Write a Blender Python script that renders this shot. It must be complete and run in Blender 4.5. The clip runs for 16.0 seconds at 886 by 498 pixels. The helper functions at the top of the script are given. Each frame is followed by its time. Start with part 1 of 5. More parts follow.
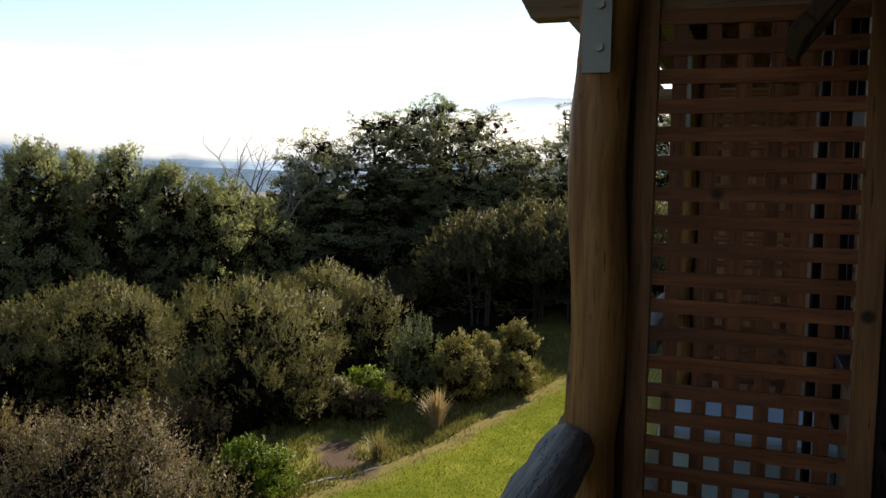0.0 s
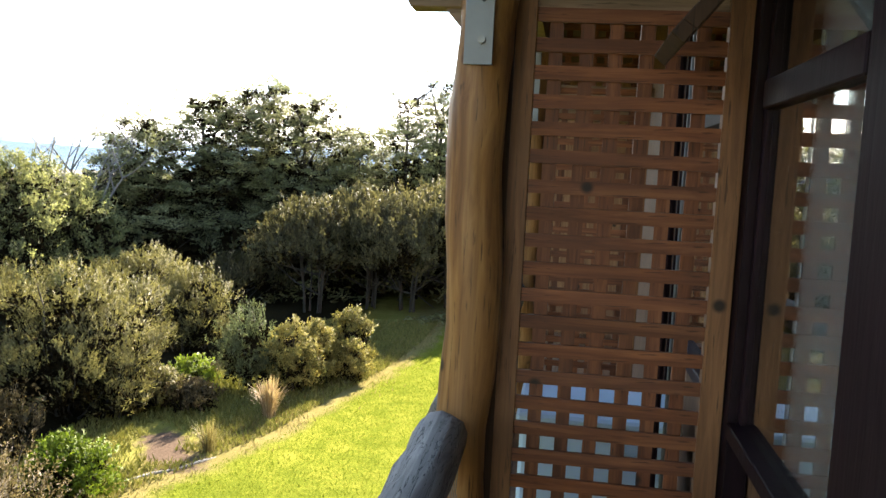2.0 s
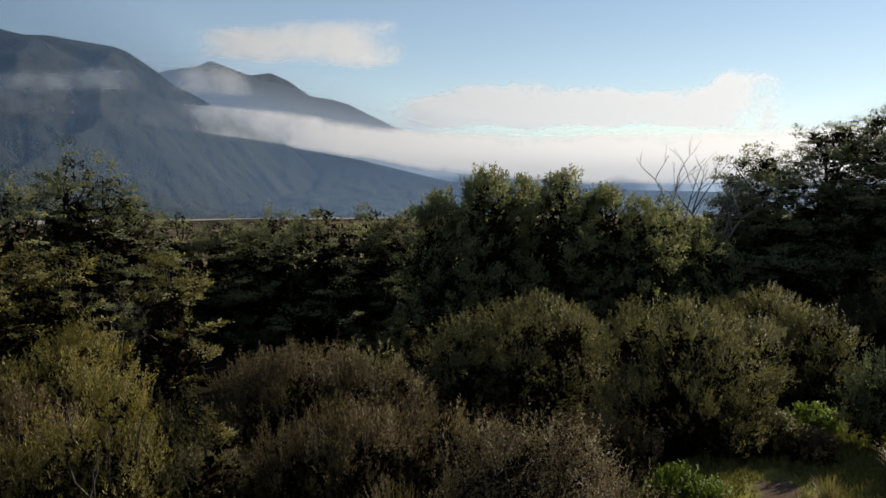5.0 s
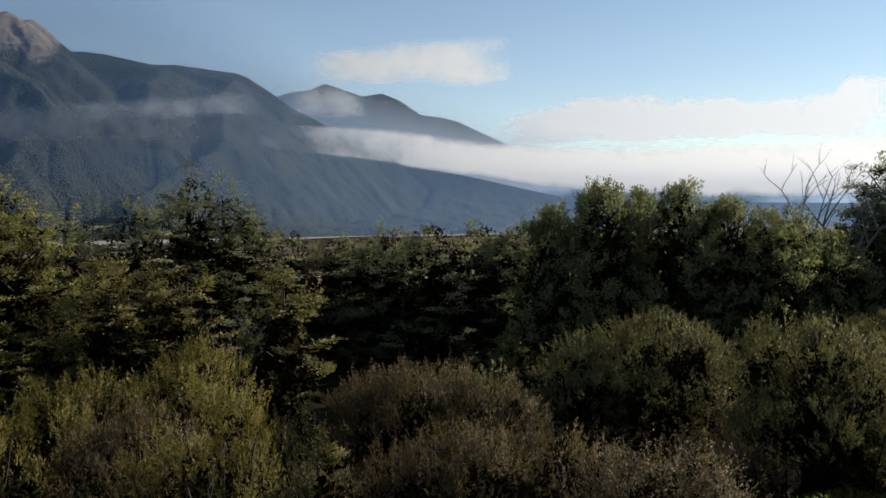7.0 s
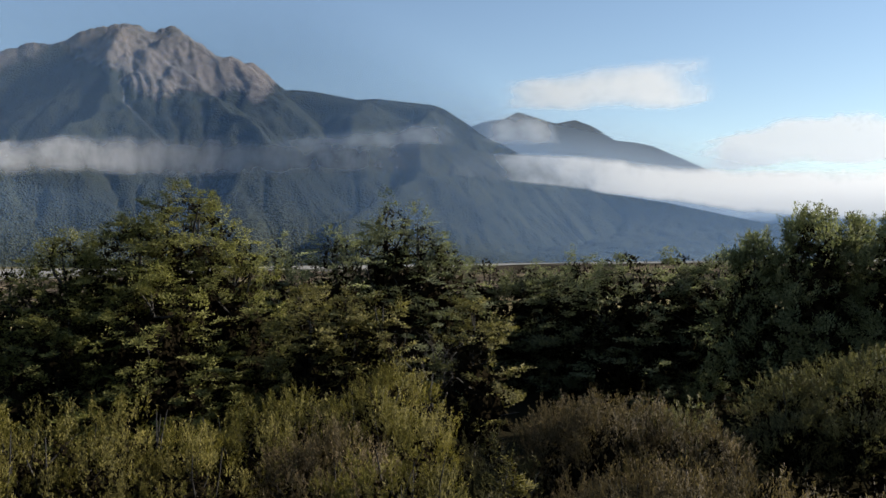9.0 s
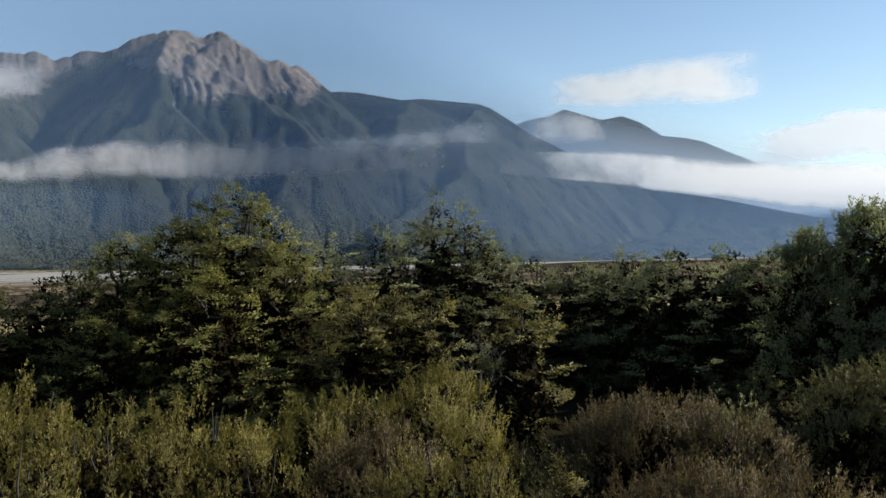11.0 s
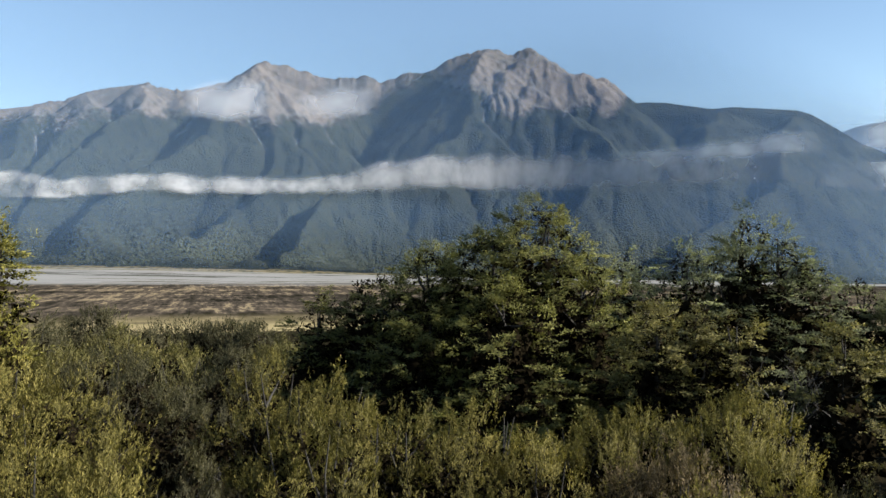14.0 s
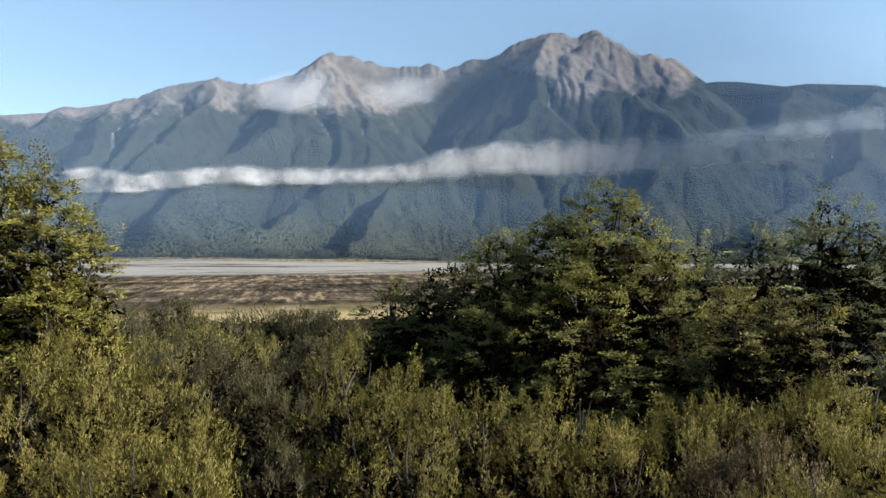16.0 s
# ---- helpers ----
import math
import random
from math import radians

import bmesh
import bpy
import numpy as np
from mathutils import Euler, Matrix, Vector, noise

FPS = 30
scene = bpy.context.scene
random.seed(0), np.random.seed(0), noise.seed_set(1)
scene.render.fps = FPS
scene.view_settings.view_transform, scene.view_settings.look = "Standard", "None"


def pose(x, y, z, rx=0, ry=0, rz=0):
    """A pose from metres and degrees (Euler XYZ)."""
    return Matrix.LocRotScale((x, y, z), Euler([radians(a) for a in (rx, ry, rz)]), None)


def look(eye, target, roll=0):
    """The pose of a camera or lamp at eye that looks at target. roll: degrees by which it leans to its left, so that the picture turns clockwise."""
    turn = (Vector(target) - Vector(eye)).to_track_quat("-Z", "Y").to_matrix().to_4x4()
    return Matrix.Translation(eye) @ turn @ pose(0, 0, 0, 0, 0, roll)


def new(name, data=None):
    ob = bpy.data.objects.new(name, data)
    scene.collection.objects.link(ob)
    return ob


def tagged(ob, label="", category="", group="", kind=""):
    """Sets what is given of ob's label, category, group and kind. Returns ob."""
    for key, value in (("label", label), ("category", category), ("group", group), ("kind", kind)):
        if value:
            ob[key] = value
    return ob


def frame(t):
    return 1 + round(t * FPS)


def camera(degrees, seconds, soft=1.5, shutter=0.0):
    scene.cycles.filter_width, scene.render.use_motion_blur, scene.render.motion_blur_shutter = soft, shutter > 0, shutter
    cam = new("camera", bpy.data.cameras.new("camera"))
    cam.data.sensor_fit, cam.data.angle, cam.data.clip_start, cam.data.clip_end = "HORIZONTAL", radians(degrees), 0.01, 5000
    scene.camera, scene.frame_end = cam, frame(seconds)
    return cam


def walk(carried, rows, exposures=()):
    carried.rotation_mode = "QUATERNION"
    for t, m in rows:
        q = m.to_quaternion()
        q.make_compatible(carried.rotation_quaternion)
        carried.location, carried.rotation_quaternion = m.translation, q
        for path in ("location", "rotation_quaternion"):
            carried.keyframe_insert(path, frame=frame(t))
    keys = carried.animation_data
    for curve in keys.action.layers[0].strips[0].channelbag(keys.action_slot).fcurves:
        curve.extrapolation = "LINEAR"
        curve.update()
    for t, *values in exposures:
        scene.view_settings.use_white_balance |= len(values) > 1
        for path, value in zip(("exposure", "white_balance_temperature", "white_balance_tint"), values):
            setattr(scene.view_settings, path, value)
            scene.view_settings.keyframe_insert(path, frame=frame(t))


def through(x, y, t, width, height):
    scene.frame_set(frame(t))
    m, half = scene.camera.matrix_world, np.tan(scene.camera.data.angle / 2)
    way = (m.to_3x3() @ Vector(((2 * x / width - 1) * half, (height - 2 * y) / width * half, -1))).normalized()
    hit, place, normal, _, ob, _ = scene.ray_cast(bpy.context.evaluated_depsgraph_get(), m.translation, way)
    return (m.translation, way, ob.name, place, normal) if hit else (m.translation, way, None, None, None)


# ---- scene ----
cam = camera(55.6, 16.0)
PATH = [
    (0.0, (-0.005, 0.002, 1.609), (-0.362, 9.957, 0.740), 0.87),
    (0.2, (-0.020, 0.008, 1.609), (0.039, 9.969, 0.726), 1.55),
    (0.4, (-0.039, 0.016, 1.611), (0.384, 9.972, 0.775), 2.16),
    (0.6, (-0.058, 0.023, 1.610), (0.679, 9.962, 0.789), 2.56),
    (0.8, (-0.075, 0.029, 1.608), (0.928, 9.942, 0.754), 2.73),
    (1.0, (-0.088, 0.034, 1.607), (1.135, 9.921, 0.735), 2.79),
    (1.2, (-0.094, 0.037, 1.606), (1.340, 9.890, 0.678), 2.81),
    (1.4, (-0.098, 0.038, 1.606), (1.499, 9.864, 0.660), 2.85),
    (1.6, (-0.108, 0.037, 1.606), (1.601, 9.843, 0.643), 2.91),
    (1.8, (-0.123, 0.034, 1.606), (1.622, 9.832, 0.626), 2.95),
    (2.0, (-0.136, 0.029, 1.607), (1.524, 9.844, 0.645), 2.86),
    (2.2, (-0.141, 0.023, 1.608), (1.309, 9.868, 0.622), 2.52),
    (2.4, (-0.140, 0.018, 1.609), (0.938, 9.911, 0.630), 1.97),
    (2.6, (-0.133, 0.025, 1.610), (0.417, 9.961, 0.623), 1.20),
    (2.8, (-0.118, 0.040, 1.611), (-0.110, 9.989, 0.605), 0.41),
    (3.0, (-0.100, 0.052, 1.613), (-0.467, 9.995, 0.621), -0.06),
    (3.2, (-0.094, 0.059, 1.613), (-0.957, 9.967, 0.574), -0.47),
    (3.4, (-0.093, 0.068, 1.614), (-1.499, 9.912, 0.562), -0.72),
    (3.6, (-0.087, 0.089, 1.614), (-2.026, 9.846, 0.590), -0.74),
    (3.8, (-0.081, 0.124, 1.613), (-2.600, 9.753, 0.645), -0.51),
    (4.0, (-0.078, 0.155, 1.611), (-3.204, 9.611, 0.707), 0.09),
    (4.2, (-0.080, 0.172, 1.602), (-3.731, 9.436, 0.685), 1.00),
    (4.4, (-0.085, 0.182, 1.589), (-4.184, 9.265, 0.750), 0.82),
    (4.5, (-0.083, 0.186, 1.580), (-4.392, 9.177, 0.808), 0.38),
    (4.6, (-0.076, 0.187, 1.570), (-4.602, 9.074, 0.833), 0.21),
    (4.7, (-0.068, 0.188, 1.561), (-4.813, 8.961, 0.847), 0.18),
    (6.8, (-0.305, 0.502, 1.537), (-6.291, 8.501, 1.107), -1.17),
    (7.0, (-0.315, 0.497, 1.535), (-6.558, 8.297, 1.113), -1.11),
    (7.2, (-0.328, 0.498, 1.540), (-6.811, 8.099, 1.091), -0.95),
    (7.4, (-0.339, 0.505, 1.542), (-7.061, 7.898, 1.124), -0.78),
    (7.6, (-0.344, 0.516, 1.545), (-7.281, 7.711, 1.198), -0.83),
    (7.8, (-0.343, 0.530, 1.551), (-7.461, 7.549, 1.292), -1.05),
    (8.0, (-0.341, 0.544, 1.553), (-7.611, 7.409, 1.382), -1.21),
    (8.2, (-0.345, 0.557, 1.557), (-7.727, 7.301, 1.413), -1.28),
    (8.4, (-0.351, 0.570, 1.558), (-7.843, 7.192, 1.458), -1.25),
    (8.6, (-0.357, 0.582, 1.558), (-7.963, 7.074, 1.485), -1.18),
    (8.8, (-0.364, 0.594, 1.560), (-8.087, 6.946, 1.490), -1.10),
    (9.0, (-0.369, 0.603, 1.558), (-8.213, 6.805, 1.497), -1.01),
    (9.2, (-0.371, 0.606, 1.562), (-8.315, 6.679, 1.430), -0.97),
    (11.3, (-0.296, 0.521, 1.564), (-8.527, 6.199, 1.550), -1.68),
    (11.4, (-0.294, 0.520, 1.563), (-8.547, 6.166, 1.561), -1.69),
    (11.6, (-0.282, 0.519, 1.565), (-8.567, 6.119, 1.556), -1.81),
    (11.8, (-0.266, 0.517, 1.571), (-8.590, 6.059, 1.550), -1.95),
    (12.0, (-0.261, 0.521, 1.572), (-8.691, 5.900, 1.587), -1.85),
    (12.2, (-0.281, 0.537, 1.568), (-8.899, 5.610, 1.605), -1.38),
    (12.4, (-0.315, 0.558, 1.557), (-9.152, 5.239, 1.656), -0.75),
    (12.6, (-0.351, 0.582, 1.551), (-9.367, 4.904, 1.689), -0.27),
    (12.8, (-0.386, 0.605, 1.550), (-9.535, 4.640, 1.694), -0.05),
    (13.0, (-0.426, 0.630, 1.547), (-9.693, 4.385, 1.714), 0.04),
    (13.2, (-0.472, 0.657, 1.552), (-9.851, 4.125, 1.694), 0.06),
    (13.4, (-0.518, 0.684, 1.555), (-9.999, 3.860, 1.701), 0.09),
    (13.6, (-0.549, 0.704, 1.559), (-10.108, 3.636, 1.697), 0.10),
    (13.8, (-0.563, 0.718, 1.564), (-10.178, 3.463, 1.686), 0.11),
    (14.0, (-0.573, 0.725, 1.565), (-10.234, 3.302, 1.696), 0.13),
    (14.2, (-0.581, 0.725, 1.565), (-10.280, 3.156, 1.659), 0.09),
    (14.4, (-0.584, 0.718, 1.561), (-10.315, 3.021, 1.649), 0.05),
    (14.6, (-0.572, 0.705, 1.560), (-10.320, 2.934, 1.642), -0.01),
    (14.8, (-0.547, 0.685, 1.562), (-10.301, 2.887, 1.636), -0.11),
    (15.0, (-0.523, 0.665, 1.563), (-10.288, 2.822, 1.657), -0.21),
    (15.2, (-0.513, 0.647, 1.571), (-10.294, 2.730, 1.631), -0.37),
    (15.4, (-0.508, 0.630, 1.579), (-10.310, 2.613, 1.622), -0.52),
    (15.6, (-0.498, 0.615, 1.585), (-10.315, 2.522, 1.586), -0.65),
    (15.8, (-0.482, 0.602, 1.591), (-10.307, 2.462, 1.546), -0.74),
    (16.0, (-0.468, 0.593, 1.594), (-10.304, 2.394, 1.577), -0.76),
]
EXPOSURES = [(0, 1.28, 7200, 10), (0.5, 1.8, 7100, 10), (1, 2.7, 7300, 10), (1.5, 3.05, 7300, 10), (2, 3.15, 7300, 10), (2.5, 2.9, 7300, 10), (3, 1.95, 7300, 10), (3.5, 1.27, 7200, 11), (4, 0.76, 7100, 13), (4.5, 0.52, 6900, 12), (7, 0.58, 6500, 10), (8.5, 0.72, 6350, 9), (9, 0.78, 6300, 9), (11.5, 0.92, 6200, 8), (12.5, 1.1, 6150, 7), (14, 1.2, 6150, 7), (15.5, 1.3, 6200, 7), (16, 1.3, 6200, 7)]
walk(cam, [(t, look(eye, target, roll)) for t, eye, target, roll in PATH], EXPOSURES)

# ---- world, sun, exposure ----
SUN_AZ, SUN_EL = -25.0, 29.0          # degrees to the left of +y, and up


def bearing(az, r=1.0, z=0.0):
    return Vector((-math.sin(radians(az)) * r, math.cos(radians(az)) * r, z))


world = bpy.data.worlds.new("world")
scene.world = world
world.use_nodes = True
wn = world.node_tree.nodes
sky = wn.new("ShaderNodeTexSky")
sky.sky_type, sky.sun_disc = "NISHITA", False
sky.sun_elevation, sky.sun_rotation = radians(SUN_EL), radians(-SUN_AZ)
sky.altitude, sky.air_density, sky.dust_density = 600, 1.0, 0.05
sky.ozone_density = 0.1
wn["Background"].inputs[1].default_value = 0.078
world.node_tree.links.new(sky.outputs[0], wn["Background"].inputs[0])

sun = new("sun", bpy.data.lights.new("sun", "SUN"))
sun.data.energy, sun.data.angle, sun.data.color = 5.5, radians(0.55), (1.0, 0.93, 0.82)
sun.matrix_world = look(bearing(SUN_AZ, math.cos(radians(SUN_EL)) * 50, math.sin(radians(SUN_EL)) * 50), (0, 0, 0))

# ---- materials ----


class Nodes:
    """A short way to write node materials."""

    def __init__(self, name):
        self.mat = bpy.data.materials.new(name)
        self.mat.use_nodes = True
        self.tree = self.mat.node_tree
        self.out = self.tree.nodes["Material Output"]
        self.bsdf = self.tree.nodes["Principled BSDF"]

    def add(self, kind, ins=None, **props):
        n = self.tree.nodes.new("ShaderNode" + kind)
        for k, v in props.items():
            if k == "operation":
                n.operation = v
            elif k == "data_type":
                n.data_type = v
            elif k == "blend_type":
                n.blend_type = v
            elif k == "attribute_name":
                n.attribute_name = v
            elif k == "uv_map":
                n.uv_map = v
            elif k == "interpolation_type":
                n.interpolation_type = v
            elif k == "feature":
                n.feature = v
        for k, v in (ins or {}).items():
            self.put(n.inputs[k], v)
        return n

    def put(self, socket, v):
        if isinstance(v, bpy.types.NodeSocket):
            self.tree.links.new(v, socket)
        else:
            socket.default_value = v

    def math(self, op, a, b=0.0, c=0.0):
        return self.add("Math", {0: a, 1: b, 2: c}, operation=op).outputs[0]

    def coords(self, which="Object", scale=(1, 1, 1)):
        tc = self.add("TexCoord").outputs[which]
        return self.add("Mapping", {"Vector": tc, "Scale": scale}).outputs[0]

    def noise(self, vec, scale, detail=4.0, rough=0.55, distort=0.0):
        return self.add("TexNoise", {"Vector": vec, "Scale": scale, "Detail": detail, "Roughness": rough, "Distortion": distort}).outputs[0]

    def ramp(self, fac, stops):
        n = self.add("ValToRGB", {0: fac})
        e = n.color_ramp.elements
        while len(e) < len(stops):
            e.new(0.5)
        for k, (p, c) in zip(e, stops):
            k.position, k.color = p, (*c, 1)
        return n.outputs[0]

    def smooth(self, v, lo, hi):
        n = self.add("MapRange", {0: v, 1: lo, 2: hi, 3: 0.0, 4: 1.0}, interpolation_type="SMOOTHSTEP")
        return n.outputs[0]

    def mix(self, fac, a, b, how="MIX"):
        n = self.add("MixRGB", {0: fac, 1: a, 2: b}, blend_type=how)
        return n.outputs[0]

    def bump(self, height, strength=0.3, dist=0.02):
        return self.add("Bump", {"Height": height, "Strength": strength, "Distance": dist}).outputs[0]

    def finish(self, color=None, rough=None, normal=None, metal=None, spec=None):
        for key, v in (("Base Color", color), ("Roughness", rough), ("Normal", normal), ("Metallic", metal), ("Specular IOR Level", spec)):
            if v is not None:
                self.put(self.bsdf.inputs[key], v)
        return self.mat


def rgb(r, g, b):
    return (r, g, b, 1.0)


def leaf_material(name, dark, mid, light, gloss=0.6, through=0.34):
    """Leaves: varied leaf by leaf, twig by twig and plant by plant; a little light comes through."""
    n = Nodes(name)
    geo = n.add("NewGeometry").outputs["Random Per Island"]
    info = n.add("ObjectInfo").outputs["Random"]
    patch = n.noise(n.coords("Object"), 0.9, 2.0)
    twig = n.noise(n.coords("Object"), 7.0, 2.0)
    f = n.math("ADD", n.math("MULTIPLY", geo, 0.46), n.math("MULTIPLY", patch, 0.45))
    f = n.math("ADD", f, n.math("MULTIPLY", n.math("SUBTRACT", twig, 0.35), 0.45))
    f = n.math("ADD", f, n.math("MULTIPLY", info, 0.16))
    col = n.ramp(n.math("SUBTRACT", f, 0.13), [(0.1, dark), (0.5, mid), (0.95, light)])
    n.finish(col, 0.62, spec=0.13 if gloss < 0.7 else 0.0)
    tr = n.add("BsdfTranslucent", {0: n.mix(1.0, col, rgb(1.08, 1.14, 0.80), "MULTIPLY")})
    mixed = n.add("MixShader", {0: through, 1: n.bsdf.outputs[0], 2: tr.outputs[0]})
    n.put(n.out.inputs[0], mixed.outputs[0])
    return n.mat


M_BEECH = leaf_material("beech_leaves", (0.0355, 0.0405, 0.0239), (0.1524, 0.1568, 0.0836), (0.3619, 0.3528, 0.194), 0.6, 0.48)
M_BEECH_GREEN = leaf_material("green_beech_leaves", (0.0294, 0.0317, 0.0107), (0.1275, 0.1225, 0.0371), (0.3032, 0.2733, 0.083))
M_PLUME = leaf_material("plume_leaves", (0.0348, 0.0395, 0.0205), (0.1715, 0.1764, 0.0857), (0.389, 0.3707, 0.1808), 0.6, 0.48)
M_OLIVE = leaf_material("olive_leaves", (0.0307, 0.0279, 0.0105), (0.126, 0.1114, 0.0382), (0.3408, 0.2786, 0.0974))
# yellow-green edge beech leaves, their colour raised to look sunlit
M_BEECH_SUNLIT = leaf_material("sunlit_beech_leaves", (0.050, 0.048, 0.012), (0.190, 0.170, 0.042), (0.380, 0.310, 0.085))
M_KANUKA = leaf_material("kanuka_leaves", (0.027, 0.0256, 0.0115), (0.130, 0.117, 0.051), (0.329, 0.280, 0.134))
# shaded copy of the kanuka leaves: backlit and hollow plants darkened by colour
M_KANUKA_SHADED = leaf_material("shaded_kanuka_leaves", (0.0174, 0.0175, 0.0105), (0.0736, 0.0661, 0.034), (0.1939, 0.1633, 0.0879), 0.6, 0.42)
M_MANUKA = leaf_material("manuka_leaves", (0.027, 0.0248, 0.0078), (0.125, 0.105, 0.027), (0.350, 0.280, 0.082))
M_MANUKA_BROWN = leaf_material("brown_leaves", (0.0248, 0.0189, 0.0107), (0.0956, 0.0711, 0.0383), (0.2645, 0.1855, 0.1023))
M_COPROSMA = leaf_material("coprosma_leaves", (0.0287, 0.0225, 0.0149), (0.1021, 0.0775, 0.0489), (0.2722, 0.2087, 0.1285))
M_GREEN = leaf_material("fresh_leaves", (0.030, 0.048, 0.007), (0.095, 0.135, 0.016), (0.230, 0.270, 0.040))
M_YELLOW = leaf_material("yellow_leaves", (0.046, 0.0434, 0.015), (0.1706, 0.147, 0.0488), (0.42, 0.3413, 0.1312))
M_BLUE = leaf_material("blue_green_leaves", (0.025, 0.032, 0.018), (0.090, 0.105, 0.058), (0.230, 0.245, 0.140))
M_STRAW = leaf_material("straw", (0.095, 0.075, 0.032), (0.190, 0.155, 0.072), (0.320, 0.265, 0.140), 0.6, 0.3)
M_ROUGH = leaf_material("rough_grass_blades", (0.055, 0.060, 0.014), (0.140, 0.134, 0.036), (0.270, 0.230, 0.085), 0.6, 0.25)
M_STRAW_RED = leaf_material("red_straw", (0.18, 0.1125, 0.0638), (0.3225, 0.2325, 0.1462), (0.435, 0.3525, 0.2475), 0.6, 0.3)
M_BLADE = leaf_material("grass_blades", (0.0497, 0.069, 0.0082), (0.0994, 0.1214, 0.0166), (0.1794, 0.1739, 0.0386), 0.7, 0.45)


def bark_material(name, a, b):
    n = Nodes(name)
    v = n.coords("Object", (9, 9, 1.6))
    k = n.noise(v, 2.0, 5.0, 0.65)
    n.finish(n.ramp(k, [(0.3, a), (0.7, b)]), 0.9, n.bump(k, 0.6, 0.03))
    return n.mat


# near-black twig filler: the shade inside crowns is put into its colour
M_TWIG_SHADE = bark_material("shaded_inner_twigs", (0.006, 0.005, 0.003), (0.020, 0.015, 0.008))
M_TWIG_SHADE.node_tree.nodes["Principled BSDF"].inputs["Specular IOR Level"].default_value = 0.0
M_BARK = bark_material("bark", (0.012, 0.010, 0.008), (0.045, 0.038, 0.030))
M_DEADWOOD = bark_material("dead_wood", (0.060, 0.055, 0.050), (0.190, 0.178, 0.162))


def timber(name, a, b, c, rough=0.6, grain=(14, 14, 0.9), knots=True, along="Object"):
    """Stained pine: long grain, knots, blotches."""
    n = Nodes(name)
    v = n.coords(along, grain)
    r = n.add("ObjectInfo").outputs["Random"]
    shift = n.add("VectorMath", {0: v, 1: n.add("CombineXYZ", {0: n.math("MULTIPLY", r, 37), 1: n.math("MULTIPLY", r, 11), 2: n.math("MULTIPLY", r, 53)}).outputs[0]}, operation="ADD").outputs[0]
    g = n.noise(shift, 3.0, 6.0, 0.6, 0.8)
    blotch = n.noise(n.coords(along, (2.2, 2.2, 1.2)), 1.7, 3.0)
    col = n.ramp(g, [(0.34, a), (0.52, b), (0.68, c)])
    streak = n.noise(n.add("VectorMath", {0: v, 1: (3.1, 7.7, 1.3)}, operation="ADD").outputs[0], 9.0, 3.0, 0.6)
    col = n.mix(n.smooth(streak, 0.58, 0.70), col, rgb(*[0.35 * x for x in a]))
    col = n.mix(n.math("MULTIPLY", blotch, 0.75), col, rgb(*[0.45 * x for x in b]))
    vary = n.add("HueSaturation", {1: 1.0, 2: n.math("ADD", 0.75, n.math("MULTIPLY", r, 0.5)), 4: col}).outputs[0]
    if knots:
        off = n.add("CombineXYZ", {0: n.math("MULTIPLY", r, 91), 1: n.math("MULTIPLY", r, 57), 2: n.math("MULTIPLY", r, 73)}).outputs[0]
        spot = n.add("VectorMath", {0: n.coords(along, (5, 5, 5)), 1: off}, operation="ADD").outputs[0]
        vo = n.add("TexVoronoi", {"Vector": spot, "Scale": 1.0}).outputs["Distance"]
        vary = n.mix(n.math("SUBTRACT", 1.0, n.smooth(vo, 0.05, 0.13)), vary, rgb(*[0.16 * x for x in a]))
    n.finish(vary, rough, n.bump(g, 0.25, 0.004), spec=0.10 if not knots else 0.3)
    return n.mat


M_SLAT = timber("slat_timber", (0.075, 0.0205, 0.0075), (0.160, 0.0485, 0.0178), (0.262, 0.093, 0.036))
M_SLAT_ACROSS = timber("slat_timber_across", (0.075, 0.0205, 0.0075), (0.160, 0.0485, 0.0178), (0.262, 0.093, 0.036), grain=(0.9, 14, 14))
M_STILE = timber("stile_timber", (0.092, 0.036, 0.0145), (0.161, 0.069, 0.028), (0.230, 0.108, 0.047))
M_POST = timber("post_timber", (0.1326, 0.0515, 0.0156), (0.2652, 0.1248, 0.0421), (0.3744, 0.2028, 0.078), 0.5, (10, 10, 0.6))
M_RAFTER = timber("rafter_timber", (0.11, 0.065, 0.040), (0.19, 0.12, 0.075), (0.27, 0.18, 0.12), 0.7, (0.9, 14, 14))
M_DARKWOOD = timber("dark_stained_timber", (0.009, 0.004, 0.006), (0.017, 0.007, 0.010), (0.024, 0.010, 0.015), 0.5, (12, 12, 1), False)
M_WALL_DARK = timber("dark_wall_timber", (0.035, 0.016, 0.009), (0.060, 0.028, 0.015), (0.085, 0.042, 0.022), 0.7, (12, 12, 0.8))
M_WALL = timber("wall_timber", (0.13, 0.060, 0.030), (0.22, 0.110, 0.055), (0.30, 0.160, 0.080), 0.6, (12, 12, 0.8))


def rail_material():
    n = Nodes("weathered_log")
    v = n.coords("Object", (16, 1.0, 16))
    g = n.noise(v, 2.0, 6.0, 0.7, 1.2)
    crack = n.noise(n.coords("Object", (22, 1.6, 22)), 1.3, 3.0, 0.5, 2.0)
    col = n.ramp(g, [(0.25, (0.075, 0.066, 0.058)), (0.6, (0.215, 0.195, 0.175)), (0.85, (0.34, 0.315, 0.285))])
    thin = n.math("SUBTRACT", 1.0, n.smooth(n.math("ABSOLUTE", n.math("SUBTRACT", crack, 0.5)), 0.004, 0.02))
    col = n.mix(thin, col, rgb(0.03, 0.027, 0.025))
    return n.finish(col, 0.75, n.bump(n.math("SUBTRACT", g, n.math("MULTIPLY", thin, 0.8)), 0.7, 0.012))


M_RAIL = rail_material()


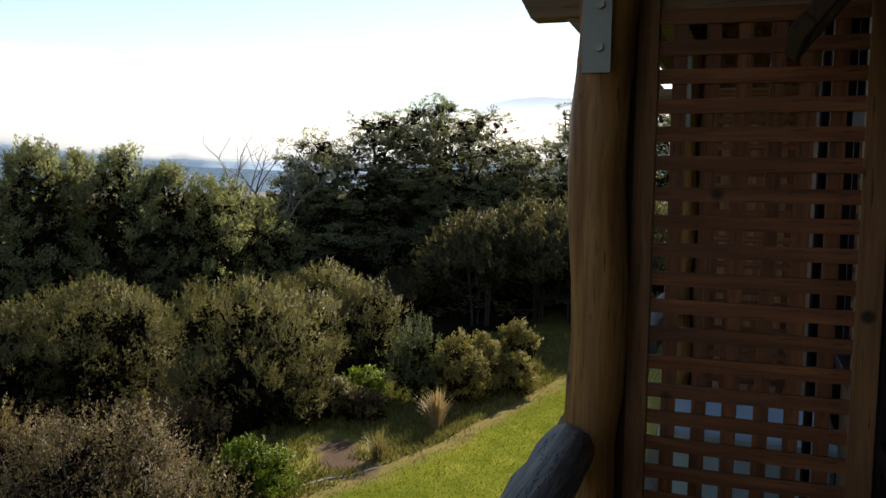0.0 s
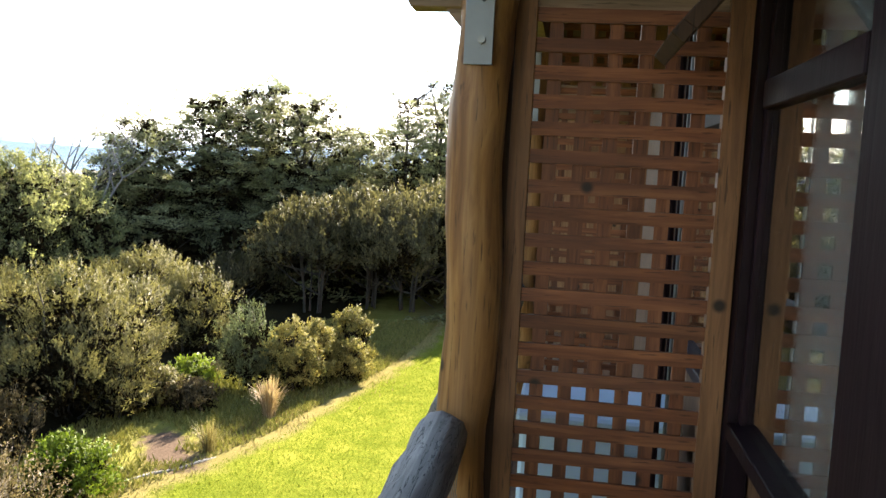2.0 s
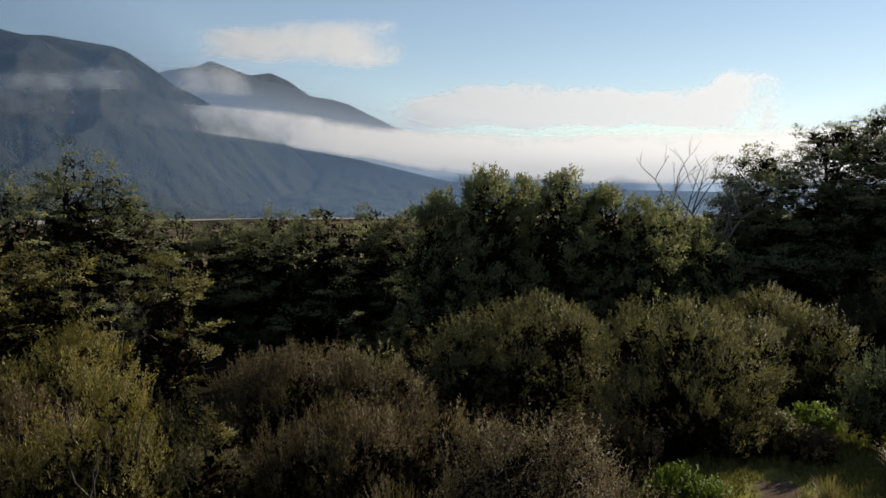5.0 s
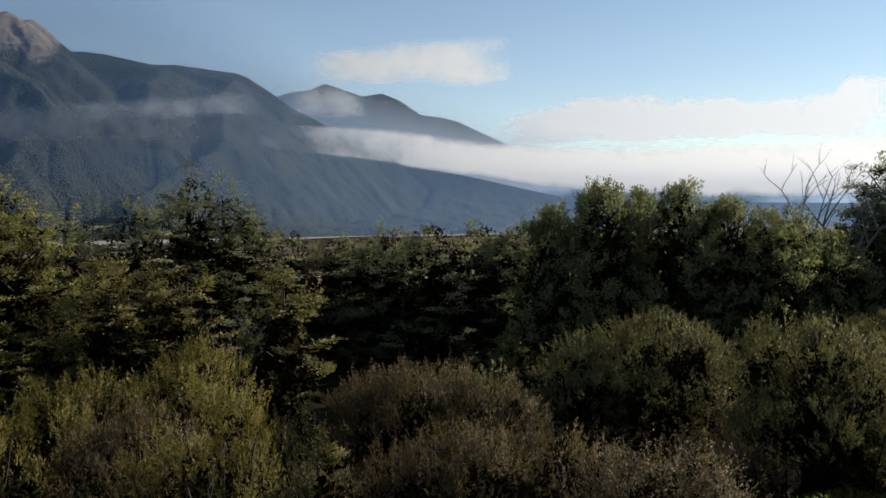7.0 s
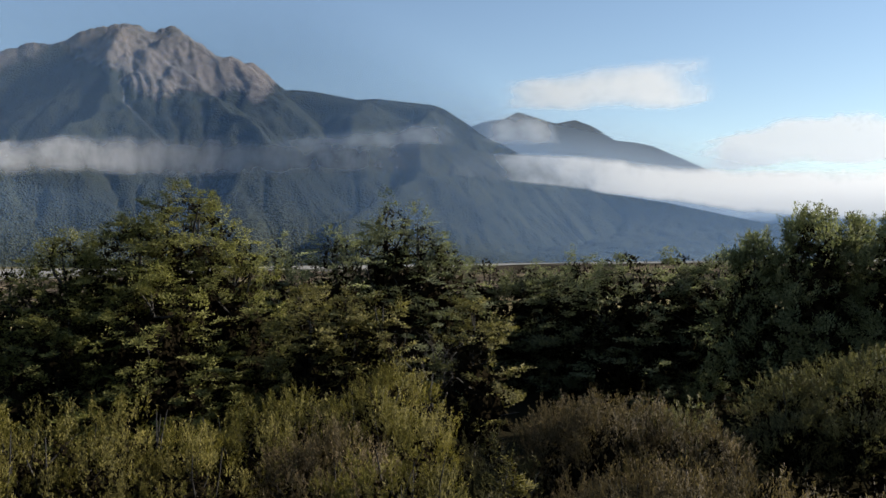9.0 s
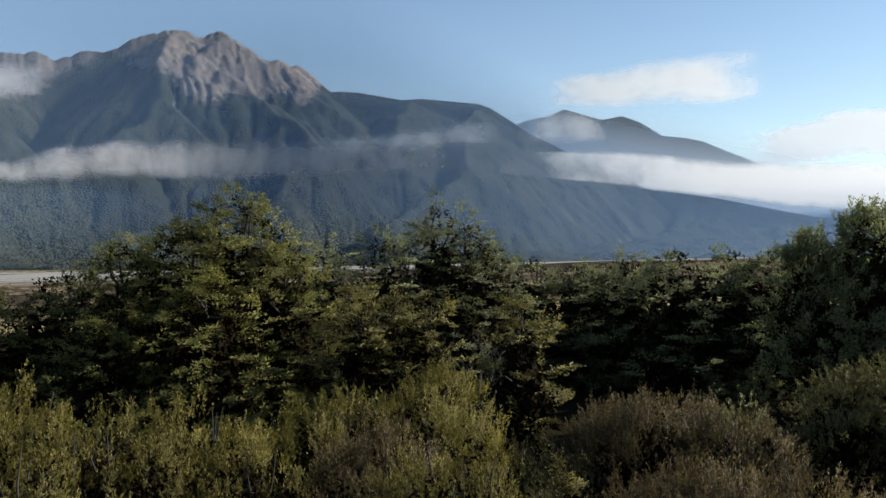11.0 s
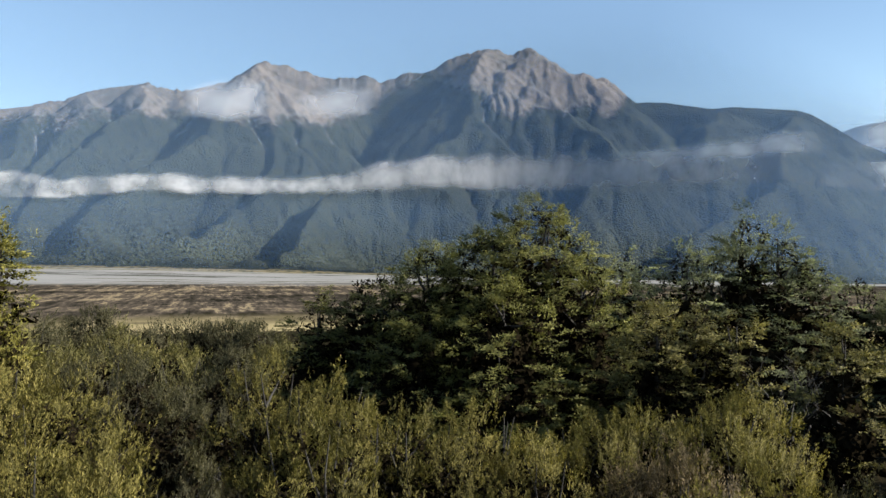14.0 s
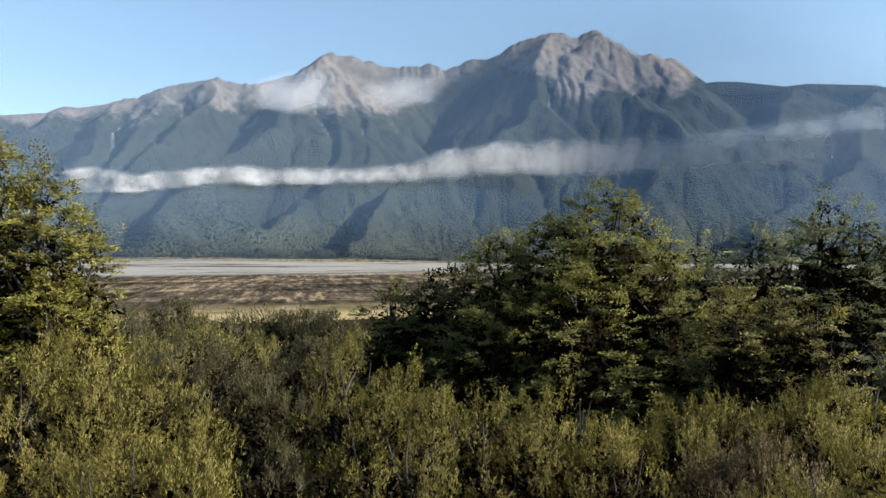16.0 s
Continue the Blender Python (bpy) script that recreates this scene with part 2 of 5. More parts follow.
def metal_material(name, col, rough):
    n = Nodes(name)
    k = n.noise(n.coords("Object"), 30.0, 4.0)
    return n.finish(n.mix(k, rgb(*[0.7 * c for c in col]), rgb(*col)), n.math("ADD", rough - 0.1, n.math("MULTIPLY", k, 0.2)), n.bump(k, 0.1, 0.002), 0.85)


M_PLATE = metal_material("galvanised_steel", (0.20, 0.21, 0.22), 0.55)
M_BOLT = metal_material("bolt_steel", (0.20, 0.20, 0.20), 0.45)
M_WIRE = metal_material("wire_steel", (0.22, 0.22, 0.21), 0.5)


def plain(name, col, rough=0.5, vary=0.12, scale=6.0):
    n = Nodes(name)
    k = n.noise(n.coords("Object"), scale, 4.0)
    a, b = [c * (1 - vary) for c in col], [min(1, c * (1 + vary)) for c in col]
    return n.finish(n.ramp(k, [(0.3, a), (0.7, b)]), rough)


M_BOX = plain("pale_blue_plastic", (0.40, 0.53, 0.66), 0.45, 0.05)
M_CURTAIN = plain("net_curtain", (0.85, 0.86, 0.86), 0.9, 0.05, 40)
M_PLASTER = plain("room_plaster", (0.72, 0.70, 0.64), 0.8)
M_ROOF = plain("roof_steel", (0.10, 0.11, 0.11), 0.4)


def glass_material():
    n = Nodes("window_glass")
    fres = n.add("Fresnel", {0: 1.5}).outputs[0]
    gl = n.add("BsdfGlossy", {"Color": rgb(1, 1, 1), "Roughness": 0.01})
    tr = n.add("BsdfTransparent", {0: rgb(0.90, 0.93, 0.92)})
    mixed = n.add("MixShader", {0: n.math("MINIMUM", n.math("MULTIPLY", fres, 1.6), 0.9), 1: tr.outputs[0], 2: gl.outputs[0]})
    n.put(n.out.inputs[0], mixed.outputs[0])
    return n.mat


M_GLASS = glass_material()


def ground_material():
    """Mown lawn, a dry rough edge, a bare path, forest floor, and the river flats far below."""
    n = Nodes("ground")
    pos = n.add("NewGeometry").outputs["Position"]
    sep = n.add("SeparateXYZ", {0: pos})
    x, y = sep.outputs[0], sep.outputs[1]
    zone = n.add("Attribute", attribute_name="lawn").outputs["Fac"]
    wob = n.noise(pos, 1.4, 4.0)
    edge = n.math("ADD", zone, n.math("MULTIPLY", n.math("SUBTRACT", wob, 0.5), 0.9))
    fine = n.noise(pos, 38.0, 4.0, 0.7)
    mid = n.noise(pos, 1.6, 6.0, 0.7)
    lawn = n.ramp(n.math("ADD", n.math("MULTIPLY", fine, 0.65), n.math("MULTIPLY", mid, 0.45)), [(0.38, (0.036, 0.0504, 0.0072)), (0.55, (0.0912, 0.108, 0.0144)), (0.70, (0.174, 0.1656, 0.0312))])
    dry = n.ramp(n.math("ADD", n.math("MULTIPLY", fine, 0.6), n.math("MULTIPLY", mid, 0.4)), [(0.3, (0.075, 0.072, 0.020)), (0.55, (0.150, 0.124, 0.050)), (0.8, (0.24, 0.19, 0.09))])
    rough = n.ramp(n.math("ADD", n.math("MULTIPLY", fine, 0.6), n.math("MULTIPLY", mid, 0.5)), [(0.35, (0.070, 0.076, 0.018)), (0.6, (0.160, 0.150, 0.040)), (0.8, (0.27, 0.22, 0.09))])
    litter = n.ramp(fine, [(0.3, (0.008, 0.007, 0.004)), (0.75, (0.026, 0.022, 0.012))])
    path = n.ramp(n.noise(pos, 22.0, 5.0, 0.7), [(0.3, (0.045, 0.032, 0.025)), (0.75, (0.125, 0.090, 0.068))])
    # distance from the path patch
    px, py = n.math("ADD", n.math("ADD", x, 2.05), n.math("MULTIPLY", n.math("SUBTRACT", y, 13.0), 0.25)), n.math("SUBTRACT", y, 13.1)
    d = n.math("SQRT", n.math("ADD", n.math("MULTIPLY", n.math("POWER", px, 2.0), 2.2), n.math("MULTIPLY", n.math("POWER", py, 2.0), 0.42)))
    ragged = n.math("ADD", n.math("MULTIPLY", n.noise(pos, 2.6, 5.0, 0.65), 1.5), n.math("MULTIPLY", fine, 0.3))
    patch = n.math("SUBTRACT", 1.0, n.smooth(n.math("ADD", d, ragged), 1.35, 1.75))
    col = n.mix(n.smooth(edge, -1.3, -0.7), rough, dry)
    col = n.mix(n.smooth(edge, -0.05, 0.3), col, lawn)
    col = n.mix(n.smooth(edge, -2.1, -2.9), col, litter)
    col = n.mix(patch, col, path)
    # river flats
    far = n.math("SQRT", n.math("ADD", n.math("POWER", x, 2.0), n.math("POWER", y, 2.0)))
    flat = n.add("Mapping", {"Vector": pos, "Rotation": (0, 0, radians(-5)), "Scale": (0.0035, 0.0012, 0.01)}).outputs[0]
    bands = n.noise(flat, 1.0, 6.0, 0.62, 0.5)
    fineband = n.noise(n.add("Mapping", {"Vector": pos, "Rotation": (0, 0, radians(-5)), "Scale": (0.016, 0.005, 0.01)}).outputs[0], 1.0, 5.0, 0.7)
    speck = n.noise(n.add("Mapping", {"Vector": pos, "Rotation": (0, 0, radians(-5)), "Scale": (0.012, 0.085, 0.01)}).outputs[0], 1.0, 5.0, 0.75)
    scrub = n.ramp(n.math("ADD", n.math("ADD", n.math("MULTIPLY", bands, 0.35), n.math("MULTIPLY", fineband, 0.25)), n.math("MULTIPLY", speck, 0.5)),
                   [(0.47, (0.012, 0.011, 0.008)), (0.54, (0.040, 0.033, 0.025)), (0.60, (0.0975, 0.0754, 0.0546)), (0.635, (0.247, 0.1885, 0.1105)), (0.7, (0.078, 0.065, 0.0468))])
    gravel = n.ramp(n.math("ADD", n.math("MULTIPLY", bands, 0.5), n.math("MULTIPLY", fineband, 0.5)), [(0.42, (0.063, 0.0602, 0.0504)), (0.47, (0.189, 0.182, 0.1708)), (0.56, (0.231, 0.2212, 0.2072)), (0.6, (0.105, 0.0952, 0.077)), (0.66, (0.21, 0.196, 0.168))])
    strip = n.math("ADD", far, n.math("MULTIPLY", n.math("SUBTRACT", bands, 0.5), 900))
    plain_col = n.mix(n.smooth(strip, 1500, 1720), scrub, gravel)
    plain_col = n.mix(n.smooth(strip, 2250, 2400), plain_col, n.mix(n.smooth(speck, 0.45, 0.6), rgb(0.16, 0.128, 0.072), rgb(0.030, 0.034, 0.020)))
    straw = n.mix(n.smooth(n.noise(pos, 0.02, 3.0), 0.45, 0.6), rgb(0.27, 0.215, 0.11), rgb(0.15, 0.12, 0.062))
    plain_col = n.mix(n.smooth(far, 560, 740), straw, plain_col)
    col = n.mix(n.smooth(far, 60, 220), col, plain_col)
    n.finish(col, 0.95, n.bump(fine, 0.4, 0.03), spec=0.0)
    return n.mat


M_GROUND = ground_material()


def mountain_material():
    """Bush below, tussock, rock and scree above."""
    n = Nodes("mountain")
    pos = n.add("NewGeometry").outputs["Position"]
    up = n.add("Attribute", attribute_name="up").outputs["Fac"]
    gully = n.add("Attribute", attribute_name="gully").outputs["Fac"]
    big = n.noise(pos, 0.003, 5.0, 0.6)
    small = n.noise(pos, 0.035, 7.0, 0.78)
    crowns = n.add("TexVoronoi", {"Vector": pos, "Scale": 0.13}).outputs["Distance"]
    # lit crown tops and the shade between crowns are painted into the forest colour
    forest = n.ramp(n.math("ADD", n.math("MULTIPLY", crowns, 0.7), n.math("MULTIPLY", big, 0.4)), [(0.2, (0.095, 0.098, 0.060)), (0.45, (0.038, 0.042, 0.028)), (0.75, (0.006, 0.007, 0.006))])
    tuss = n.ramp(small, [(0.3, (0.0976, 0.0854, 0.0744)), (0.5, (0.1684, 0.1415, 0.1208)), (0.85, (0.2501, 0.2123, 0.183))])
    rock = n.ramp(small, [(0.25, (0.075, 0.070, 0.066)), (0.7, (0.165, 0.152, 0.140))])
    scree = n.ramp(small, [(0.3, (0.17, 0.163, 0.155)), (0.7, (0.28, 0.27, 0.26))])
    line = n.math("ADD", up, n.math("MULTIPLY", n.math("SUBTRACT", big, 0.5), 0.45))
    line = n.math("ADD", line, n.math("MULTIPLY", n.math("SUBTRACT", small, 0.5), 0.22))
    high = n.mix(n.smooth(n.math("ADD", n.math("MULTIPLY", small, 0.35), n.math("MULTIPLY", big, 0.85)), 0.50, 0.70), rock, tuss)
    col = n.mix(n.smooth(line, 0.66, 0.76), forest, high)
    streak = n.math("MULTIPLY", n.smooth(gully, 0.40, 0.56), n.math("MULTIPLY", n.smooth(line, 0.40, 0.56), n.math("SUBTRACT", 1.0, n.smooth(line, 0.80, 0.95))))
    col = n.mix(n.math("MULTIPLY", streak, n.math("MULTIPLY", n.smooth(small, 0.4, 0.6), 0.7)), col, scree)
    bare = n.smooth(line, 0.66, 0.76)
    h = n.math("ADD", n.math("MULTIPLY", crowns, n.math("MULTIPLY", n.math("SUBTRACT", bare, 1.0), 0.8)), n.math("MULTIPLY", small, n.math("ADD", 1.0, n.math("MULTIPLY", bare, 0.9))))
    n.finish(col, 0.95, n.bump(h, 0.8, 10.0), spec=0.05)
    return n.mat


M_MOUNTAIN = mountain_material()


def lit_air(n, col, alpha, billow=0.0):
    """Droplets that scatter the light of sun and sky forwards and back; a billowing cloud leans back to the sky."""
    pos = n.add("NewGeometry").outputs["Position"]
    lean = n.add("VectorMath", {0: pos, 1: (-1 / 2324, -1 / 2324, 0), 2: (0, 0, billow)}, operation="MULTIPLY_ADD").outputs[0]
    back = n.add("BsdfDiffuse", {"Color": col, "Normal": n.add("VectorMath", {0: lean}, operation="NORMALIZE").outputs[0]})
    ahead = n.add("BsdfTranslucent", {"Color": col})
    both = n.add("MixShader", {0: 0.5 if billow < 2 else 0.2, 1: back.outputs[0], 2: ahead.outputs[0]})
    mixed = n.add("MixShader", {0: alpha, 1: n.add("BsdfTransparent").outputs[0], 2: both.outputs[0]})
    n.put(n.out.inputs[0], mixed.outputs[0])
    return n.mat


def cloud_material(name, density=1.0, soft=0.55, scale=0.35, col=(0.93, 0.93, 0.94), breaks=0.3, detail=5.0, ragged=1.7, tall=1.4, billow=0.6):
    """Cloud: thick in the middle of its sheet, torn and thin at its edges. UV: degrees along, and -1 to 1 across."""
    n = Nodes(name)
    uv = n.add("UVMap", uv_map="body").outputs[0]
    ends = n.add("UVMap", uv_map="ends").outputs[0]
    s = n.add("SeparateXYZ", {0: uv})
    u, v = s.outputs[0], s.outputs[1]
    e = n.add("SeparateXYZ", {0: ends}).outputs[0]
    p = n.add("CombineXYZ", {0: u, 1: n.math("MULTIPLY", v, tall), 2: 0.0}).outputs[0]
    k = n.noise(p, scale, detail, 0.5, 0.15)
    low = n.math("POWER", n.math("ABSOLUTE", n.math("MINIMUM", v, 0.0)), 2.6)           # flatter below
    body = n.math("SUBTRACT", n.math("SUBTRACT", 1.0, n.math("POWER", n.math("MAXIMUM", v, 0.0), 1.5)), low)
    tip = n.math("SUBTRACT", 1.0, n.math("POWER", n.math("ABSOLUTE", e), 3.0))
    gap = n.noise(n.add("CombineXYZ", {0: u, 1: 3.0, 2: 0.0}).outputs[0], 0.16, 3.0)
    torn = n.math("ADD", n.math("SUBTRACT", k, 0.55), n.math("MULTIPLY", n.math("SUBTRACT", gap, 0.5), breaks))
    a = n.math("ADD", n.math("MULTIPLY", n.math("MINIMUM", body, tip), 0.9), n.math("MULTIPLY", torn, ragged))
    rim = n.smooth(n.math("MINIMUM", body, tip), 0.0, 0.5)
    alpha = n.math("MULTIPLY", n.math("MULTIPLY", n.smooth(a, 0.0, soft), rim), density)
    return lit_air(n, rgb(*col), alpha, billow)


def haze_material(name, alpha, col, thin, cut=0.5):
    """Thin tinted sheet whose colour stands in for blue haze between the valley and the range."""
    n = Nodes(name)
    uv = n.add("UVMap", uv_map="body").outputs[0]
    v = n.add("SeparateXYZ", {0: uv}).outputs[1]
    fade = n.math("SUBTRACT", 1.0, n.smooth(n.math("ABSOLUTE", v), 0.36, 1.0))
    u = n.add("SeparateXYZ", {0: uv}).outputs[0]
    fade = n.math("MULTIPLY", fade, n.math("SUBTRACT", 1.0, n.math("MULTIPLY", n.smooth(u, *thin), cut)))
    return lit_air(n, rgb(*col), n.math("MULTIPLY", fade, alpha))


# ---- mesh helpers ----


def mesh_of(name, verts, faces, mat):
    me = bpy.data.meshes.new(name)
    verts = np.asarray(verts, dtype=np.float32).reshape(-1, 3)
    faces = np.asarray(faces, dtype=np.int32)
    k = faces.shape[1]
    me.vertices.add(len(verts))
    me.vertices.foreach_set("co", verts.ravel())
    me.loops.add(faces.size)
    me.loops.foreach_set("vertex_index", faces.ravel())
    me.polygons.add(len(faces))
    me.polygons.foreach_set("loop_start", np.arange(0, faces.size, k, dtype=np.int32))
    me.update(calc_edges=True)
    me.materials.append(mat)
    return me


def part(name, bm, mat, parent=None, label=""):
    """One bmesh as one mesh object under a thing or a part."""
    me = bpy.data.meshes.new(name)
    bm.to_mesh(me)
    bm.free()
    me.materials.append(mat)
    ob = new(name, me)
    ob.parent = parent
    return tagged(ob, label)


def box(bm, x0, x1, y0, y1, z0, z1, m=None, bevel=0.0):
    vs = bmesh.ops.create_cube(bm, size=1.0)["verts"]
    bmesh.ops.transform(bm, matrix=(m or Matrix()) @ Matrix.Translation(((x0 + x1) / 2, (y0 + y1) / 2, (z0 + z1) / 2)) @ Matrix.Diagonal((x1 - x0, y1 - y0, z1 - z0, 1)), verts=vs)
    if bevel:
        es = list({e for v in vs for e in v.link_edges})
        bmesh.ops.bevel(bm, geom=es, offset=bevel, segments=1, affect="EDGES")


def tube(points, radii, sides=8, rough=0.0, rng=None):
    """Vertices and quads of a tapered, bent tube."""
    pts, out = [Vector(p) for p in points], []
    up = Vector((0.31, 0.2, 0.93))
    for i, p in enumerate(pts):
        d = (pts[min(i + 1, len(pts) - 1)] - pts[max(i - 1, 0)]).normalized()
        a = d.cross(up if abs(d.dot(up)) < 0.95 else Vector((1, 0, 0))).normalized()
        b = d.cross(a)
        for k in range(sides):
            t = 2 * math.pi * k / sides
            r = radii[i] * (1 + (rng.uniform(-rough, rough) if rng else 0))
            out.append(p + (a * math.cos(t) + b * math.sin(t)) * r)
    faces = [(i * sides + k, i * sides + (k + 1) % sides, (i + 1) * sides + (k + 1) % sides, (i + 1) * sides + k) for i in range(len(pts) - 1) for k in range(sides)]
    return out, faces


def tubes_mesh(name, tubes, mat):
    vs, fs = [], []
    for v, f in tubes:
        fs += [tuple(i + len(vs) for i in q) for q in f]
        vs += [tuple(p) for p in v]
    me = mesh_of(name, vs, fs, mat)
    me.polygons.foreach_set("use_smooth", np.ones(len(me.polygons), dtype=bool))
    return me


# ---- the ground ----


def smoothstep(a, b, x):
    t = np.clip((x - a) / (b - a), 0, 1)
    return t * t * (3 - 2 * t)


def vnoise(x, y, seed=0):
    """Smooth value noise on a plane, 0 to 1."""
    xi, yi = np.floor(x).astype(np.int64), np.floor(y).astype(np.int64)
    fx, fy = x - xi, y - yi
    fx, fy = fx * fx * (3 - 2 * fx), fy * fy * (3 - 2 * fy)

    def h(i, j):
        k = (i * 374761393 + j * 668265263 + seed * 982451653) & 0xFFFFFFFF
        k = ((k ^ (k >> 13)) * 1274126177) & 0xFFFFFFFF
        return ((k ^ (k >> 16)) & 0xFFFF) / 65535.0

    return (h(xi, yi) * (1 - fx) + h(xi + 1, yi) * fx) * (1 - fy) + (h(xi, yi + 1) * (1 - fx) + h(xi + 1, yi + 1) * fx) * fy


def ground_z(x, y):
    x, y = np.asarray(x, float), np.asarray(y, float)
    r = np.hypot(x, y)
    z = -2.9 - 1.1 * smoothstep(3, 22, -x) + 0.25 * (vnoise(x * 0.25, y * 0.25, 3) - 0.5) * smoothstep(8, 20, r)
    s = (x * -math.sin(radians(125)) + y * math.cos(radians(125))) / 2400
    flat = -43 + 31 * smoothstep(0.55, 1.02, s) + 0.8 * (vnoise(x * 0.01, y * 0.01, 5) - 0.5)
    flat = flat - 22 * smoothstep(0.74, 0.98, (x * -math.sin(radians(40)) + y * math.cos(radians(40))) / 2400)
    k = smoothstep(55, 300, r)
    return z * (1 - k) + flat * k


def lawn_side(x, y):
    """Metres inside the edge of the mown lawn (below zero: outside)."""
    edge = np.interp(y, [0, 11.3, 12.6, 13.7, 15.7, 18.4, 21, 30], [-7.5, -2.1, -1.15, -0.35, 0.7, 2.1, 3.2, 6.0])
    return (x - edge) * 0.86


def build_ground():
    rings = np.concatenate([[0.0], [0.02], np.linspace(1.5, 40, 90), np.geomspace(41, 4900, 110)])
    az = np.radians(np.arange(0, 360, 2.0))
    rr, aa = np.meshgrid(rings[1:], az, indexing="ij")
    x, y = -np.sin(aa) * rr, np.cos(aa) * rr
    z = ground_z(x, y)
    na = len(az)
    v = np.concatenate([[[0, 0, -2.9]], np.stack([x, y, z], -1).reshape(-1, 3)])
    i, j = np.meshgrid(np.arange(len(rings) - 2), np.arange(na), indexing="ij")
    a, b = 1 + i * na + j, 1 + i * na + (j + 1) % na
    f = np.stack([a, b, b + na, a + na], -1).reshape(-1, 4)
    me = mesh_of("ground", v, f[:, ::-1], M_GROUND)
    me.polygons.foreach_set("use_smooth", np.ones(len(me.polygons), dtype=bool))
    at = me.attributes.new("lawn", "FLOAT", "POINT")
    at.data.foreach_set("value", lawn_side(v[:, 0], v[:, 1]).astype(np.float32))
    return tagged(new("ground", me), "mown lawn, rough grass and wide gravel river flats", "ground", kind="structure")


build_ground()

# ---- mountains and distance ----
# crest lines: bearing to the left of +y and elevation, in degrees
FRONT = {128: 6.0, 118: 7.0, 109: 8.1, 104.8: 8.59, 103.9: 9.03, 102.9: 9.0, 101.4: 9.29, 100.2: 9.71, 99.4: 9.8, 98.8: 10.16, 97.2: 10.69, 95.7: 10.96, 94.5: 11.25, 93.8: 11.04,
         93: 10.87, 92.7: 11.0, 92.4: 10.87, 90.7: 11.28, 89.4: 11.66, 88.5: 12.32, 87.2: 13.08, 86.6: 12.9, 85.6: 12.9, 84.9: 12.56, 84.4: 12.61, 83.6: 12.23, 82.5: 12.07, 82.1: 12.22,
         81: 12.17, 80.3: 12.44, 79.3: 11.93, 78.3: 12.27, 77.5: 12.61, 76.4: 12.58, 75.6: 12.86, 74.8: 13.48, 73.8: 13.8, 73.2: 13.86, 72.7: 14.07, 72.1: 14.17, 71.3: 14.08, 70.8: 13.81,
         70.4: 13.73, 69.8: 14.04, 69.1: 14.19, 68.6: 13.82, 68.1: 13.52, 67.4: 13.09, 66.4: 12.41, 65.5: 12.44, 64.7: 12.08, 64.2: 12.13, 63.5: 11.63, 62.7: 10.87, 62.1: 10.37, 61.5: 10.42,
         60.2: 10.32, 58.5: 10.01, 57.3: 9.79, 56: 9.85, 54.1: 9.63, 52.2: 9.41, 51.4: 9.12, 50.3: 8.4, 49.6: 7.92, 48.8: 7.31, 47.3: 6.53, 43.7: 4.55, 41.1: 3.3, 36.6: 2.45, 33.2: 1.6, 30.7: 1.0, 20: 0.4, 10: 0.1}
BACK = {60: 6.5, 52: 7.2, 49.6: 7.92, 48.8: 8.18, 47.3: 8.4, 46.4: 8.8, 45: 8.32, 43.9: 7.95, 42.6: 8.14, 41.4: 7.65, 40: 6.68, 38.6: 6.48, 37.5: 6.19, 36.5: 5.69, 35.1: 5.03, 33.8: 4.37, 32.8: 3.9, 31.6: 3.87,
        30.6: 3.55, 26: 2.0, 18: 1.6, 8: 1.8, 4: 3.0, 0: 4.6, -2.3: 5.2, -4.2: 5.4, -7: 5.2, -12: 4.4, -20: 4.0, -30: 3.0, -45: 2.0}
# spurs of the front range from the crest down: bearing, elevation, share of the way back
SPURS = [
    [(104.2, 8.9, .97), (109.1, 5.0, .5)], [(101, 9.4, .97), (104.2, 5.2, .5)], [(98.1, 10.3, .97), (102, 5.3, .5), (104.8, 1.8, .2)], [(94.3, 11.2, .98), (98.4, 7.6, .65), (101, 4.3, .42), (102.9, 1.2, .15)],
    [(87.2, 13.0, .98), (89.4, 9.7, .7), (95, 5.6, .42), (99, 1.9, .18)], [(87.2, 13.0, .98), (84, 9.1, .74), (84.4, 5.8, .5), (90.7, 1.6, .2), (96.7, .1, .06)], [(87.2, 13.0, .98), (86.3, 9.5, .7), (87, 4.7, .42)],
    [(72.1, 14.1, .98), (73.2, 10.0, .72), (76.7, 6.7, .5), (82.1, 4.3, .35), (85.5, .1, .08)], [(69.2, 14.1, .98), (70.8, 12.9, .92), (66.8, 10.1, .75), (63.8, 7.2, .5), (66.5, 3.6, .3)], [(65.3, 12.3, .97), (64.6, 10.4, .85)],
    [(56.1, 9.7, .97), (57.8, 7.0, .6), (63.1, 4.2, .4), (72.5, 2.0, .2), (80.2, -.6, .03)], [(51.8, 9.2, .97), (53.1, 5.4, .5), (57.8, 1.9, .2)],
]
TREES = {128: 7.4, 105: 8.1, 101.7: 8.8, 99.7: 8.4, 97.9: 8.9, 95: 9.4, 93.6: 9.3, 91.4: 9.8, 90.4: 9.4, 87: 9.4, 84: 9.0, 82.5: 8.8, 80.8: 9.1, 79.6: 10.6, 76.3: 12.3, 74.4: 11.9, 72.5: 10.9, 71.3: 9.9, 70.2: 9.7,
         68.3: 10.5, 66.4: 10.0, 64.2: 10.0, 62.7: 11.0, 62: 12.0, 60: 18}


def along(table, az):
    k = sorted(table)
    return np.interp(az, k, [table[i] for i in k])


